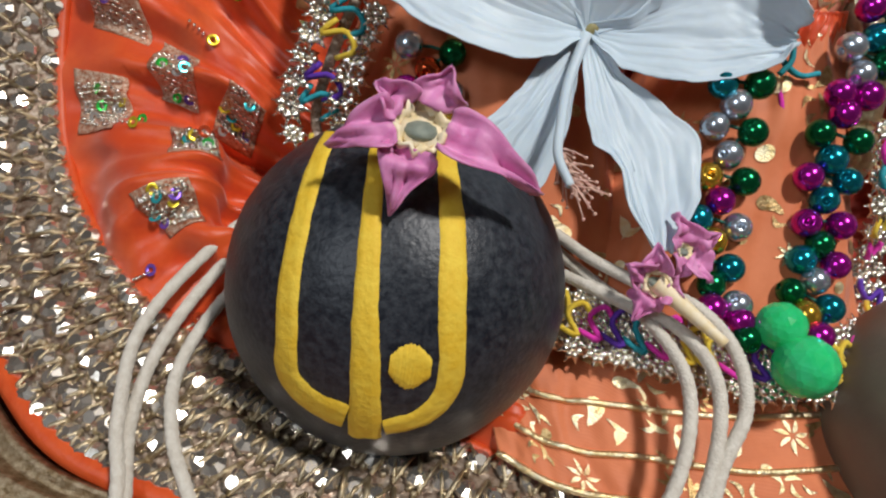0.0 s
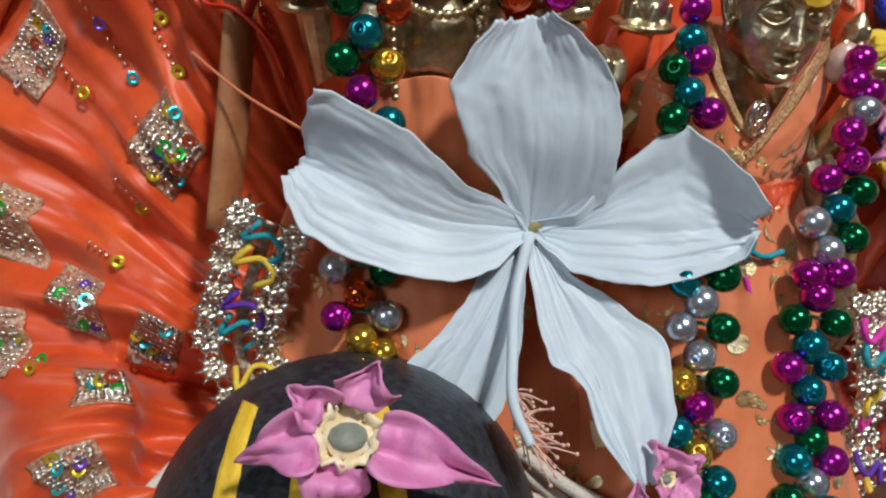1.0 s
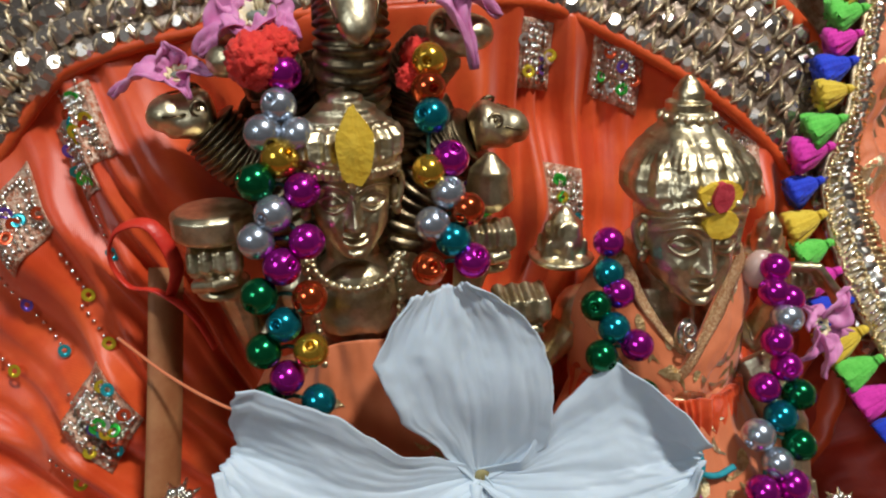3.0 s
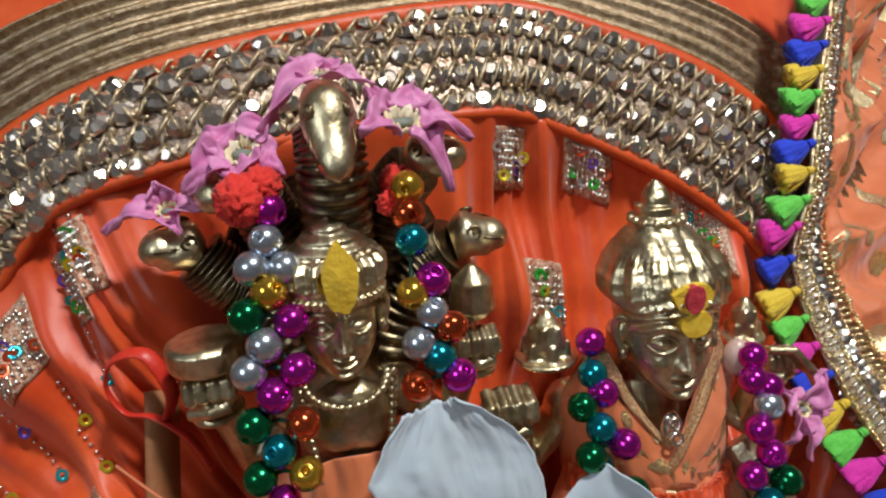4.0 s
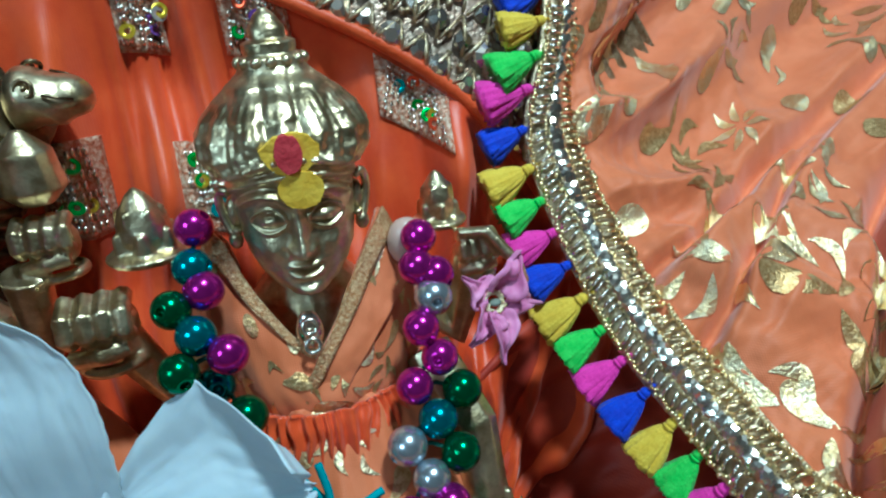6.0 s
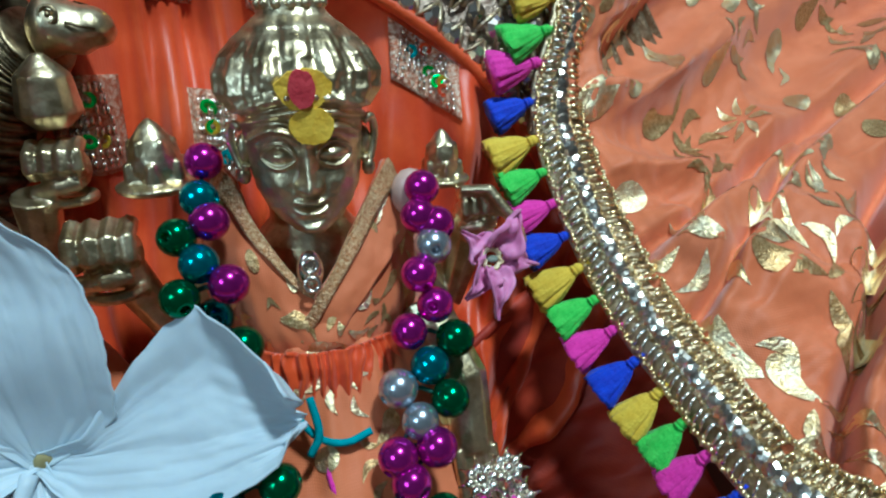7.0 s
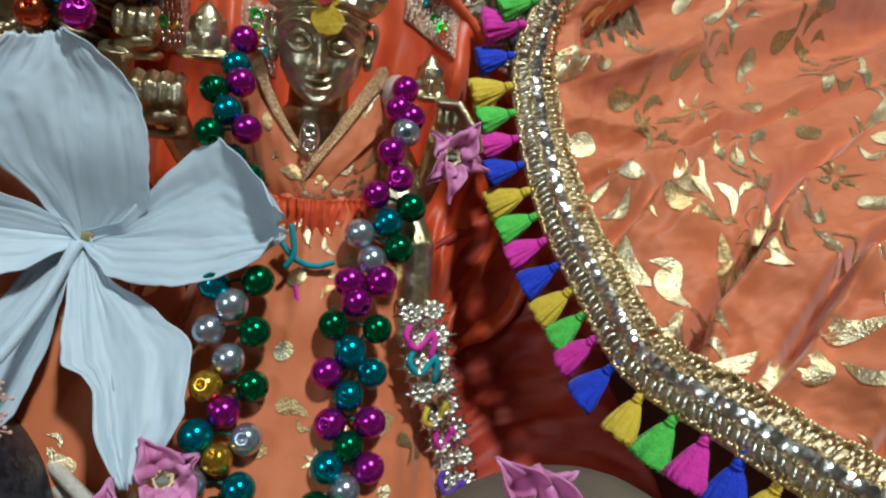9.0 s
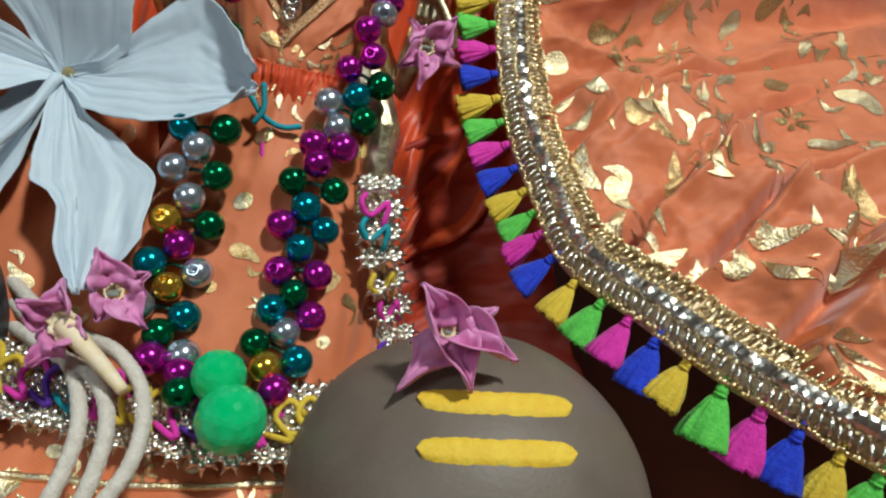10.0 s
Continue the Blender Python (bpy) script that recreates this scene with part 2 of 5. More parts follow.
class Sheet:
    """A cloth lofted over guide lines; at(u, v) is a place on it, u along the lines and v across them."""

    def __init__(self, lines, relief=None):
        self.lines, self.relief = [spline(l, 120) for l in lines], relief

    def bare(self, u, v):
        u = min(max(u, 0), 1) * 118.999
        k = int(u)
        column = [l[k].lerp(l[k + 1], u - k) for l in self.lines]
        f = min(max(v, 0), 1) * (len(column) - 1)
        j = min(int(f), len(column) - 2)
        p = [column[max(j - 1, 0)], column[j], column[j + 1], column[min(j + 2, len(column) - 1)]]
        f -= j
        a, b, c, d = p
        return 0.5 * (2 * b + (c - a) * f + (2 * a - 5 * b + 4 * c - d) * f * f + (3 * b - a - 3 * c + d) * f ** 3)

    def normal(self, u, v):
        e = 0.004
        n = (self.bare(u + e, v) - self.bare(u - e, v)).cross(self.bare(u, v + e) - self.bare(u, v - e))
        n.normalize()
        return n if n.dot(Vector((0.05, -0.75, 0.65))) > 0 else -n

    def at(self, u, v, lift=0.0):
        h = lift + (self.relief(u, v) if self.relief else 0)
        return self.bare(u, v) + self.normal(u, v) * h if h else self.bare(u, v)

    def mesh(self, nu, nv, u0=0, u1=1, v0=0, v1=1, lift=0.0):
        bm = bmesh.new()
        g = [[bm.verts.new(self.at(u0 + (u1 - u0) * i / nu, v0 + (v1 - v0) * j / nv, lift)) for j in range(nv + 1)] for i in range(nu + 1)]
        for i in range(nu):
            for j in range(nv):
                bm.faces.new((g[i][j], g[i + 1][j], g[i + 1][j + 1], g[i][j + 1]))
        bmesh.ops.recalc_face_normals(bm, faces=bm.faces)
        bm.faces.ensure_lookup_table()
        f = bm.faces[(nu // 2) * nv + nv // 2]
        if f.normal.dot(Vector((0.05, -0.75, 0.65))) < 0:
            bmesh.ops.reverse_faces(bm, faces=bm.faces)
        return bm


def cloth_part(name, bm, mat, owner=None, label="", t=0.0008):
    ob = thick(part(name, bm, mat, None, label, True, True), t)
    return under(ob, owner) if owner else ob


def under(ob, owner):
    """Hangs ob, whose mesh is in world metres, under owner."""
    ob.parent = owner
    ob.matrix_parent_inverse = Matrix.Translation(owner.location).inverted()
    return ob


def thick(ob, t=0.0008):
    s = ob.modifiers.new("thickness", "SOLIDIFY")
    s.thickness, s.offset = t, -1
    return ob


# ---- room ----
def box(name, lo, hi, mat, kind="structure"):
    bm = bmesh.new()
    c, s = [(a + b) / 2 for a, b in zip(lo, hi)], [b - a for a, b in zip(lo, hi)]
    bmesh.ops.create_cube(bm, size=1, matrix=Matrix.Translation(c) @ Matrix.Diagonal((*s, 1)))
    return tagged(part(name, bm, mat, smooth=False), kind=kind)


box("floor", (-1.6, -1.6, -0.66), (1.6, 1.6, -0.62), PLASTER)
box("wall_north", (-1.6, 1.6, -0.62), (1.6, 1.7, 2.0), PLASTER)
box("wall_south", (-1.6, -1.7, -0.62), (1.6, -1.6, 2.0), PLASTER)
box("wall_east", (1.6, -1.7, -0.62), (1.7, 1.7, 2.0), PLASTER)
box("wall_west", (-1.7, -1.7, -0.62), (-1.6, 1.7, 2.0), PLASTER)
box("ceiling", (-1.7, -1.7, 2.0), (1.7, 1.7, 2.1), PLASTER)
altar = box("altar", (-0.45, -0.12, -0.62), (0.65, 0.6, -0.043), STAGE)
tagged(altar, "low altar covered in dark red cloth")


# ---- spread skirt behind and under the two idols ----
MIDDLE = [(0.07 + 0.004 * i, 0.17, -0.03) for i in range(12)]
FOOT = [(.11, .12, -.03), (.05, .13, -.03), (.0, .14, -.028), (-.02, .16, -.02), (-.025, .18, .0), (-.02, .2, .02), (0, .21, .04), (.02, .215, .05),
        (.06, .218, .05), (.1, .218, .05), (.14, .215, .04), (.15, .2, .01)]
RISE = [(.11, .1, -.033), (.042, .122, -.032), (-.006, .138, -.027), (-.042, .152, -.005), (-.058, .178, .012), (-.06, .212, .05), (-.035, .227, .09),
        (0, .228, .105), (.06, .228, .11), (.1, .23, .105), (.15, .222, .08), (.17, .205, .025)]
EDGE = [(.11, .085, -.036), (.035, .112, -.033), (-.015, .128, -.030), (-.058, .142, -.02), (-.098, .19, .0), (-.1, .235, .065), (-.055, .237, .132),
        (-.021, .232, .154), (.06, .233, .163), (.099, .237, .155), (.156, .228, .118), (.19, .21, .05)]
BAND = [(.11, .06, -.04), (.03, .066, -.039), (-.033, .09, -.036), (-.078, .112, -.033), (-.13, .18, -.015), (-.135, .25, .06), (-.085, .256, .135),
        (-.03, .252, .174), (.065, .267, .190), (.115, .262, .183), (.175, .25, .15), (.215, .23, .07)]
RIM = [(.11, .035, -.041), (.03, .04, -.04), (-.05, .07, -.039), (-.11, .085, -.037), (-.17, .17, -.03), (-.175, .26, .055), (-.12, .275, .14),
       (-.045, .27, .195), (.065, .29, .212), (.13, .285, .203), (.2, .272, .168), (.25, .25, .08)]


def pleats(u, v):
    """Soft folds that run out from the middle."""
    a = (0.5 - abs(noise.noise((u * 30, v * 1.6, 3.1)))) * 0.019 + noise.noise((u * 90, v * 3.5, 7.7)) * 0.0028 + noise.noise((u * 14, v * 6, 1.7)) * 0.009 + 0.007 * (0.3 - abs(noise.noise((u * 72, v * 1.3, 13.5)))) - 0.004
    return a * min(1, v * 3) * (1 - 0.75 * max(0, (v - 0.8) / 0.2))


skirt = thing("spread_skirt", (0.03, 0.2, -0.03), "spread orange satin skirt with sequins and a silver stone border", "skirt")
inner = Sheet([MIDDLE, FOOT, RISE, EDGE], pleats)
cloth_part("cloth", inner.mesh(300, 80), ORANGE, skirt, "pleated orange satin")
border = Sheet([EDGE, [tuple((Vector(a) + Vector(b)) / 2 + Vector((0, -0.003, 0.003))) for a, b in zip(EDGE, BAND)], BAND])
cloth_part("border", border.mesh(200, 14), BACKING, skirt, "tarnished silver net border")
outer = Sheet([BAND, RIM], lambda u, v: 0.0012 * math.sin(v * 40))
cloth_part("outer_border", outer.mesh(200, 40, v0=0.14), DARK_ZARI, skirt, "ribbed gold zari edging")
for name, line, r in (("inner_piping", EDGE, 0.0019), ("outer_piping", BAND, 0.0032)):
    under(part(name, tube(bmesh.new(), spline(line, 180), r, 8), PIPING, None, "rolled red orange piping"), skirt)

beyond = [tuple(Vector(p) + (Vector(p) - Vector((0.06, 0.2, 0.02))).normalized() * 0.05 + Vector((0, 0.026, 0.004))) for p in RIM]
far = [tuple(Vector(p) + (Vector(p) - Vector((0.06, 0.2, 0.02))).normalized() * 0.16 + Vector((0, 0.085, 0.03))) for p in RIM]
wrap = Sheet([RIM, beyond, far], lambda u, v: 0.006 * noise.noise((u * 20, v * 3, 6)) - 0.002)
tagged(cloth_part("back_cloth", wrap.mesh(120, 24, u1=0.92), ORANGE), "orange cloth gathered behind the spread skirt", "cloth")

# red net lining that sags between the skirt and the tasselled cloth, darkened for shade
lining = Sheet([[(.10, .20, .02), (.12, .17, -.01), (.15, .14, -.03), (.2, .07, -.04)], [(.16, .215, .06), (.165, .2, .012), (.17, .16, -.005), (.2, .09, -.03)],
                [(.2, .22, .07), (.2, .19, .03), (.21, .15, .0), (.24, .08, -.03)]],
               lambda u, v: 0.004 * noise.noise((u * 14, v * 4, 2)) + 0.002 * noise.noise((u * 40, v * 9, 5)))
red_net = cloth_part("red_lining", lining.mesh(80, 40), SHADED_RED)
tagged(red_net, "gathered red lining cloth with the shade below the tassels in its colour", "cloth")

# ---- orange cloth with gold print, edged with tassels ----
K0 = [(.214, .272, .215), (.197, .252, .175), (.182, .233, .138), (.1735, .222, .112), (.176, .207, .089), (.180, .186, .070), (.186, .165, .057), (.190, .144, .0485),
      (.202, .1245, .0462), (.2165, .107, .0425), (.237, .090, .0395), (.262, .074, .036)]
K1 = [(.246, .295, .222), (.224, .272, .18), (.211, .252, .145), (.204, .235, .115), (.206, .212, .09), (.212, .192, .081), (.22, .168, .077), (.224, .147, .071),
      (.235, .127, .065), (.25, .103, .056), (.27, .08, .05), (.292, .060, .043)]
K2 = [(.30, .345, .245), (.28, .32, .2), (.275, .3, .16), (.27, .275, .13), (.265, .24, .105), (.265, .21, .094), (.265, .18, .086), (.27, .155, .08), (.275, .13, .075),
      (.285, .1, .066), (.31, .075, .055), (.335, .050, .045)]
K3 = [(.42, .40, .275), (.4, .37, .23), (.4, .34, .18), (.39, .31, .15), (.385, .28, .125), (.38, .24, .11), (.38, .2, .1), (.38, .16, .09), (.38, .13, .08),
      (.39, .1, .065), (.4, .06, .04), (.42, .02, .02)]


def valley(u, v, u0, slope, depth, width):
    """A sharp crease that runs in from the lace and fades out."""
    d = u - u0 - slope * (v - 0.1) + 0.012 * noise.noise((v * 7, u0 * 40, 1))
    lip = 0.45 * depth * math.exp(-((d - 1.9 * width) / (1.3 * width)) ** 2)
    return (lip - depth * math.exp(-(d / width) ** 2)) * min(1, max(0, v - 0.03) * 9) * max(0.0, 1 - max(0, v - 0.6) / 0.35)


def folds(u, v):
    """Gathers near the lace's top, broad rolls and a few sharp creases lower down."""
    w = min(1, v * 4)
    top = max(0.0, min(1.0, (0.42 - u) / 0.12))
    soft = 0.006 * (0.4 - abs(noise.noise((u * 11 + v * 1.5, v * 3 - u * 2, 21)))) + 0.003 * noise.noise((u * 6 + v * 3, v * 4, 9)) + 0.0022 * noise.noise((u * 16 - v * 5, v * 7, 4))
    bands = top * 0.0095 * (0.55 - abs(math.sin(u * 34 + 2.6 * noise.noise((v * 2.2, u * 5, 3)) + v * 1.2))) + top * 0.0025 * noise.noise((u * 40, v * 6, 12))
    return (2.2 * w * soft + w * bands + valley(u, v, 0.65, -0.29, 0.0130, 0.011) + valley(u, v, 0.725, -0.20, 0.0110, 0.007) + valley(u, v, 0.82, -0.22, 0.0110, 0.009)
            + valley(u, v, 0.50, -0.16, 0.0060, 0.008) + valley(u, v, 0.42, -0.05, 0.0080, 0.011)
            + 0.0005 * noise.noise((u * 60, v * 40, 8)) + 0.0005 * noise.noise((u * 130, v * 30, 2)))


drape = Sheet([K0, K1, K2, K3], folds)
printed = thing("printed_cloth", (0.25, 0.18, -0.04), "draped orange cloth with gold foil print and creases", "cloth")
cloth_part("cloth", drape.mesh(420, 150), SALMON, printed)


def motif(sheet, bm, u, v, outline, size, turn, lift=0.0003):
    """Lays a flat printed shape on a sheet."""
    p = sheet.bare(u, v)
    lu = max((sheet.bare(u + 0.01, v) - sheet.bare(u - 0.01, v)).length / 0.02, 0.01)
    lv = max((sheet.bare(u, v + 0.01) - sheet.bare(u, v - 0.01)).length / 0.02, 0.01)
    c, s = math.cos(turn), math.sin(turn)
    rings = []
    mid = Vector((sum(x for x, _ in outline), sum(y for _, y in outline))) / len(outline)
    for k in (1.0, 0.5):
        rings.append([])
        for x, y in outline:
            x, y = mid.x + (x - mid.x) * k, mid.y + (y - mid.y) * k
            a, b = size * (c * x - s * y), size * (s * x + c * y)
            rings[-1].append(bm.verts.new(sheet.at(u + a / lu, v + b / lv, lift)))
    a, b = size * (c * mid.x - s * mid.y), size * (s * mid.x + c * mid.y)
    hub = bm.verts.new(sheet.at(u + a / lu, v + b / lv, lift))
    n = len(outline)
    for k in range(n):
        bm.faces.new((rings[0][k], rings[0][(k + 1) % n], rings[1][(k + 1) % n], rings[1][k]))
        bm.faces.new((rings[1][k], rings[1][(k + 1) % n], hub))


def leaf(n=14, bend=0.25):
    top = [(i / n, 0.20 * math.sin(math.pi * (i / n) ** 0.8) + bend * math.sin(math.pi * i / n)) for i in range(n + 1)]
    low = [(i / n, -0.10 * math.sin(math.pi * (i / n) ** 0.8) + bend * math.sin(math.pi * i / n)) for i in range(n - 1, 0, -1)]
    return top + low


def disc(n=16):
    return [(0.5 * math.cos(2 * math.pi * i / n), 0.5 * math.sin(2 * math.pi * i / n)) for i in range(n)]


def comma(n=16):
    out = []
    for i in range(n):
        a = 2 * math.pi * i / n
        out.append((0.38 * math.cos(a) + (0.55 * max(0, math.cos(a)) ** 3), 0.32 * math.sin(a) + 0.4 * max(0, math.cos(a)) ** 4))
    return out


def sprig(sheet, owner, u, v, size, turn, mat):
    """A printed spray: a blossom of leaves, a curled comma and a dot, each a piece of foil."""
    kind = random.random()
    c, q = math.cos(turn), math.sin(turn)

    def put(x, y, outline, k, a):
        shapes.append((outline, k, turn + a, (c * x - q * y) * size, (q * x + c * y) * size))

    shapes = []
    if kind < 0.42:
        # a curved spray: leaves in pairs along a stem, a curled bud at its foot
        for i, (x, y, a, k) in enumerate(((0.0, 0.0, 0.2, 0.85), (0.25, 0.18, 1.25, 0.75), (0.45, 0.05, -0.55, 0.7), (0.7, 0.3, 0.7, 0.7), (-0.15, 0.1, 2.3, 0.6))):
            put(x, y, leaf(bend=0.22 if i % 2 else -0.2), k, a)
        put(-0.55, -0.5, comma(), 0.75, 0.6)
    elif kind < 0.58:
        put(0, 0, comma(), 1.05, 0)
        put(0.5, 0.5, leaf(bend=0.3), 0.8, 0.4)
    elif kind < 0.76:
        put(0, 0, disc(), 0.62, 0)
    elif kind < 0.88:
        for i in range(7):
            put(0.10 * math.cos(i * 0.9), 0.10 * math.sin(i * 0.9), leaf(bend=0.02), 0.55, i * 0.9)
    else:
        put(0, 0, leaf(bend=0.35), 1.3, 0)
        put(0.1, 0.05, leaf(bend=-0.3), 0.95, 1.0)
    lu = max((sheet.bare(u + 0.01, v) - sheet.bare(u - 0.01, v)).length / 0.02, 0.01)
    lv = max((sheet.bare(u, v + 0.01) - sheet.bare(u, v - 0.01)).length / 0.02, 0.01)
    for outline, k, a, dx, dy in shapes:
        bm = bmesh.new()
        motif(sheet, bm, u + dx / lu, v + dy / lv, outline, size * k, a)
        under(part("foil_leaf", bm, mat), owner)


random.seed(5)
placed = []
for _ in range(1500):
    u, v = random.uniform(0.02, 0.98), random.uniform(0.04, 0.85)
    p = drape.bare(u, v)
    if all((p - q).length > 0.0190 for q in placed) and len(placed) < 110:
        placed.append(p)
        sprig(drape, printed, u, v, random.uniform(0.0130, 0.0175), random.uniform(0, 6.28), FOIL if random.random() < 0.72 else FOIL_DULL)


# ---- stones ----
def pebble(name, c, r, mat, label, lump=0.03, turn=0.0):
    bm = bmesh.new()
    bmesh.ops.create_icosphere(bm, subdivisions=5, radius=1)
    for v in bm.verts:
        k = 1 + lump * noise.noise(v.co * 1.1 + Vector((turn, 2, 3))) + 0.004 * noise.noise(v.co * 9)
        v.co = Vector((v.co.x * r[0], v.co.y * r[1], v.co.z * r[2])) * k
    ob = part(name, bm, mat)
    ob.location = c
    return tagged(ob, label, "stone")


def paste_stroke(c, r, pts, width, mat, parent, tilt, lump=0.03, turn=0.0, name="stripe"):
    """A daubed stripe of paste that lies on a pebble; pts are (across, up) in the stripe's own tilted frame."""
    line = spline([(x, z, 0) for x, z in pts], 40)
    m = Matrix.Rotation(radians(tilt), 3, "X")
    bm = bmesh.new()
    rows = []
    for i, p in enumerate(line):
        d = (line[min(i + 1, 39)] - line[max(i - 1, 0)]).normalized()
        n = Vector((-d.y, d.x, 0))
        w = width(i / 39) * (1 + 0.12 * noise.noise((i * 0.5, c[0] * 90, 1)))
        row = []
        for k in range(7):
            q = p + n * w * (k / 3 - 1)
            rr = min(0.999, math.hypot(q.x / r[0], q.y / r[2]))
            d3 = m @ Vector((q.x / r[0], -math.sqrt(1 - rr * rr), q.y / r[2]))
            s = 1 + lump * noise.noise(d3 * 1.1 + Vector((turn, 2, 3))) + 0.004 * noise.noise(d3 * 9)
            h = (0.0006 if 0 < k < 6 else -0.0002) * (1 + 0.5 * noise.noise((i * 0.6, k, 3)))
            row.append(bm.verts.new(Vector(c) + Vector((d3.x * r[0], d3.y * r[1], d3.z * r[2])) * s + d3 * h))
        rows.append(row)
    for a, b in zip(rows, rows[1:]):
        for k in range(6):
            bm.faces.new((a[k], a[k + 1], b[k + 1], b[k]))
    ob = part(name, bm, mat, None, "dried yellow paste")
    ob.parent = parent
    ob.matrix_parent_inverse = Matrix.Translation(parent.location).inverted()
    return ob


S1, R1 = (0.0095, 0.136, 0.0), (0.0435, 0.042, 0.043)
stone_a = pebble("black_stone", S1, R1, STONE, "smooth black stone with a yellow three-line paste mark")
for pts, w in (([(-.0200, .033), (-.0216, .0248), (-.0230, .012), (-.0239, -.0023), (-.0234, -.0141), (-.0224, -.0228), (-.0165, -.0278), (-.0089, -.0299)], lambda s: 0.0021 + 0.0012 * s),
               ([(-.0092, .033), (-.0089, .0261), (-.0082, .0109), (-.0073, -.006), (-.006, -.0175), (-.0043, -.034)], lambda s: 0.0013 + 0.0026 * s),
               ([(.0052, .034), (.0062, .0284), (.0082, .013), (.0099, -.0041), (.0117, -.0195), (.0076, -.0272), (-.0003, -.0309)], lambda s: 0.0017 + 0.0014 * math.sin(3 * s)),
               ([(-.0012, -.0165), (.0072, -.0165)], lambda s: 0.0022 + 0.003 * math.sin(math.pi * s))):
    paste_stroke(S1, R1, pts, w, PASTE, stone_a, -38)

S2, R2 = (0.1635, 0.1075, -0.004), (0.042, 0.041, 0.0375)
stone_b = pebble("grey_stone", S2, R2, STONE_GREY, "smooth brown grey stone with yellow paste stripes", turn=5)
for pts in ([(-.0198, .0178), (-.0057, .0183), (.0108, .0193)], [(-.0200, .0088), (-.0065, .0095), (.0096, .0105)]):
    paste_stroke(S2, R2, pts, lambda s: 0.0002 + 0.0022 * math.sqrt(max(0.0, 1 - abs(2 * s - 1) ** 9)), PASTE, stone_b, -42, turn=5)



# ---- white hibiscus ----
VIEW = Vector((-0.05, -0.75, 0.66))


def width_at(rows, s):
    """Eased reading of (place, width) rows."""
    for (a, wa), (b, wb) in zip(rows, rows[1:]):
        if s <= b:
            f = (s - a) / (b - a)
            return wa + (wb - wa) * (0.6 * f + 0.4 * f * f * (3 - 2 * f))
    return rows[-1][1]


def petal(bm, pts, half, one, other, seed, lean=(0.0, 0.0), ruffle=0.0014, nu=60, nv=64):
    """A petal along a midrib; half is its half width, one and other the outlines of its two sides, lean their lift to the viewer."""
    rib = spline(pts, nu + 1)
    rows = []
    for i, p in enumerate(rib):
        s = i / nu
        d = (rib[min(i + 1, nu)] - rib[max(i - 1, 0)]).normalized()
        side = d.cross(VIEW).normalized()
        out = side.cross(d).normalized()
        w_one, w_other = half * width_at(one, s), half * width_at(other, s)
        row = []
        for j in range(nv + 1):
            x = 2 * j / nv - 1
            drift = x + 0.10 * noise.noise((s * 3, x * 2, seed + 1))
            vein = 0.00026 * (0.3 - abs(noise.noise((drift * 5.5, s * 0.8, seed)))) + 0.00022 * (0.3 - abs(noise.noise((drift * 16, s * 1.4, seed + 5))))
            crease = 0.0010 * max(0, s - 0.25) * (0.25 - abs(noise.noise((drift * 6 + s * 3, s * 9 - x * 4, seed + 7))))
            wave = ruffle * noise.noise((x * 2.4 + seed, s * 3.6, seed)) * (0.2 + s) + 0.35 * ruffle * noise.noise((x * 6, s * 3, seed))
            lift = lean[1] if x > 0 else lean[0]
            cup = 0.08 * half * x * x + lift * half * abs(x) ** 1.3 * s
            edge = 1 + 0.03 * noise.noise((x * 2, s * 6, seed + 8)) + 0.03 * noise.noise((x * 5, s * 19, seed + 4))
            fray = 0.10 * half * (noise.noise((x * 3.1, seed, 2)) + 0.6 * noise.noise((x * 9, seed, 5))) * s ** 3
            row.append(bm.verts.new(p + side * (w_other if x > 0 else w_one) * x * edge + out * (cup + (vein + crease) * min(1, 3 * s) + wave) + d * fray))
        rows.append(row)
    for a, b in zip(rows, rows[1:]):
        for j in range(nv):
            bm.faces.new((a[j], a[j + 1], b[j + 1], b[j]))
    return bm


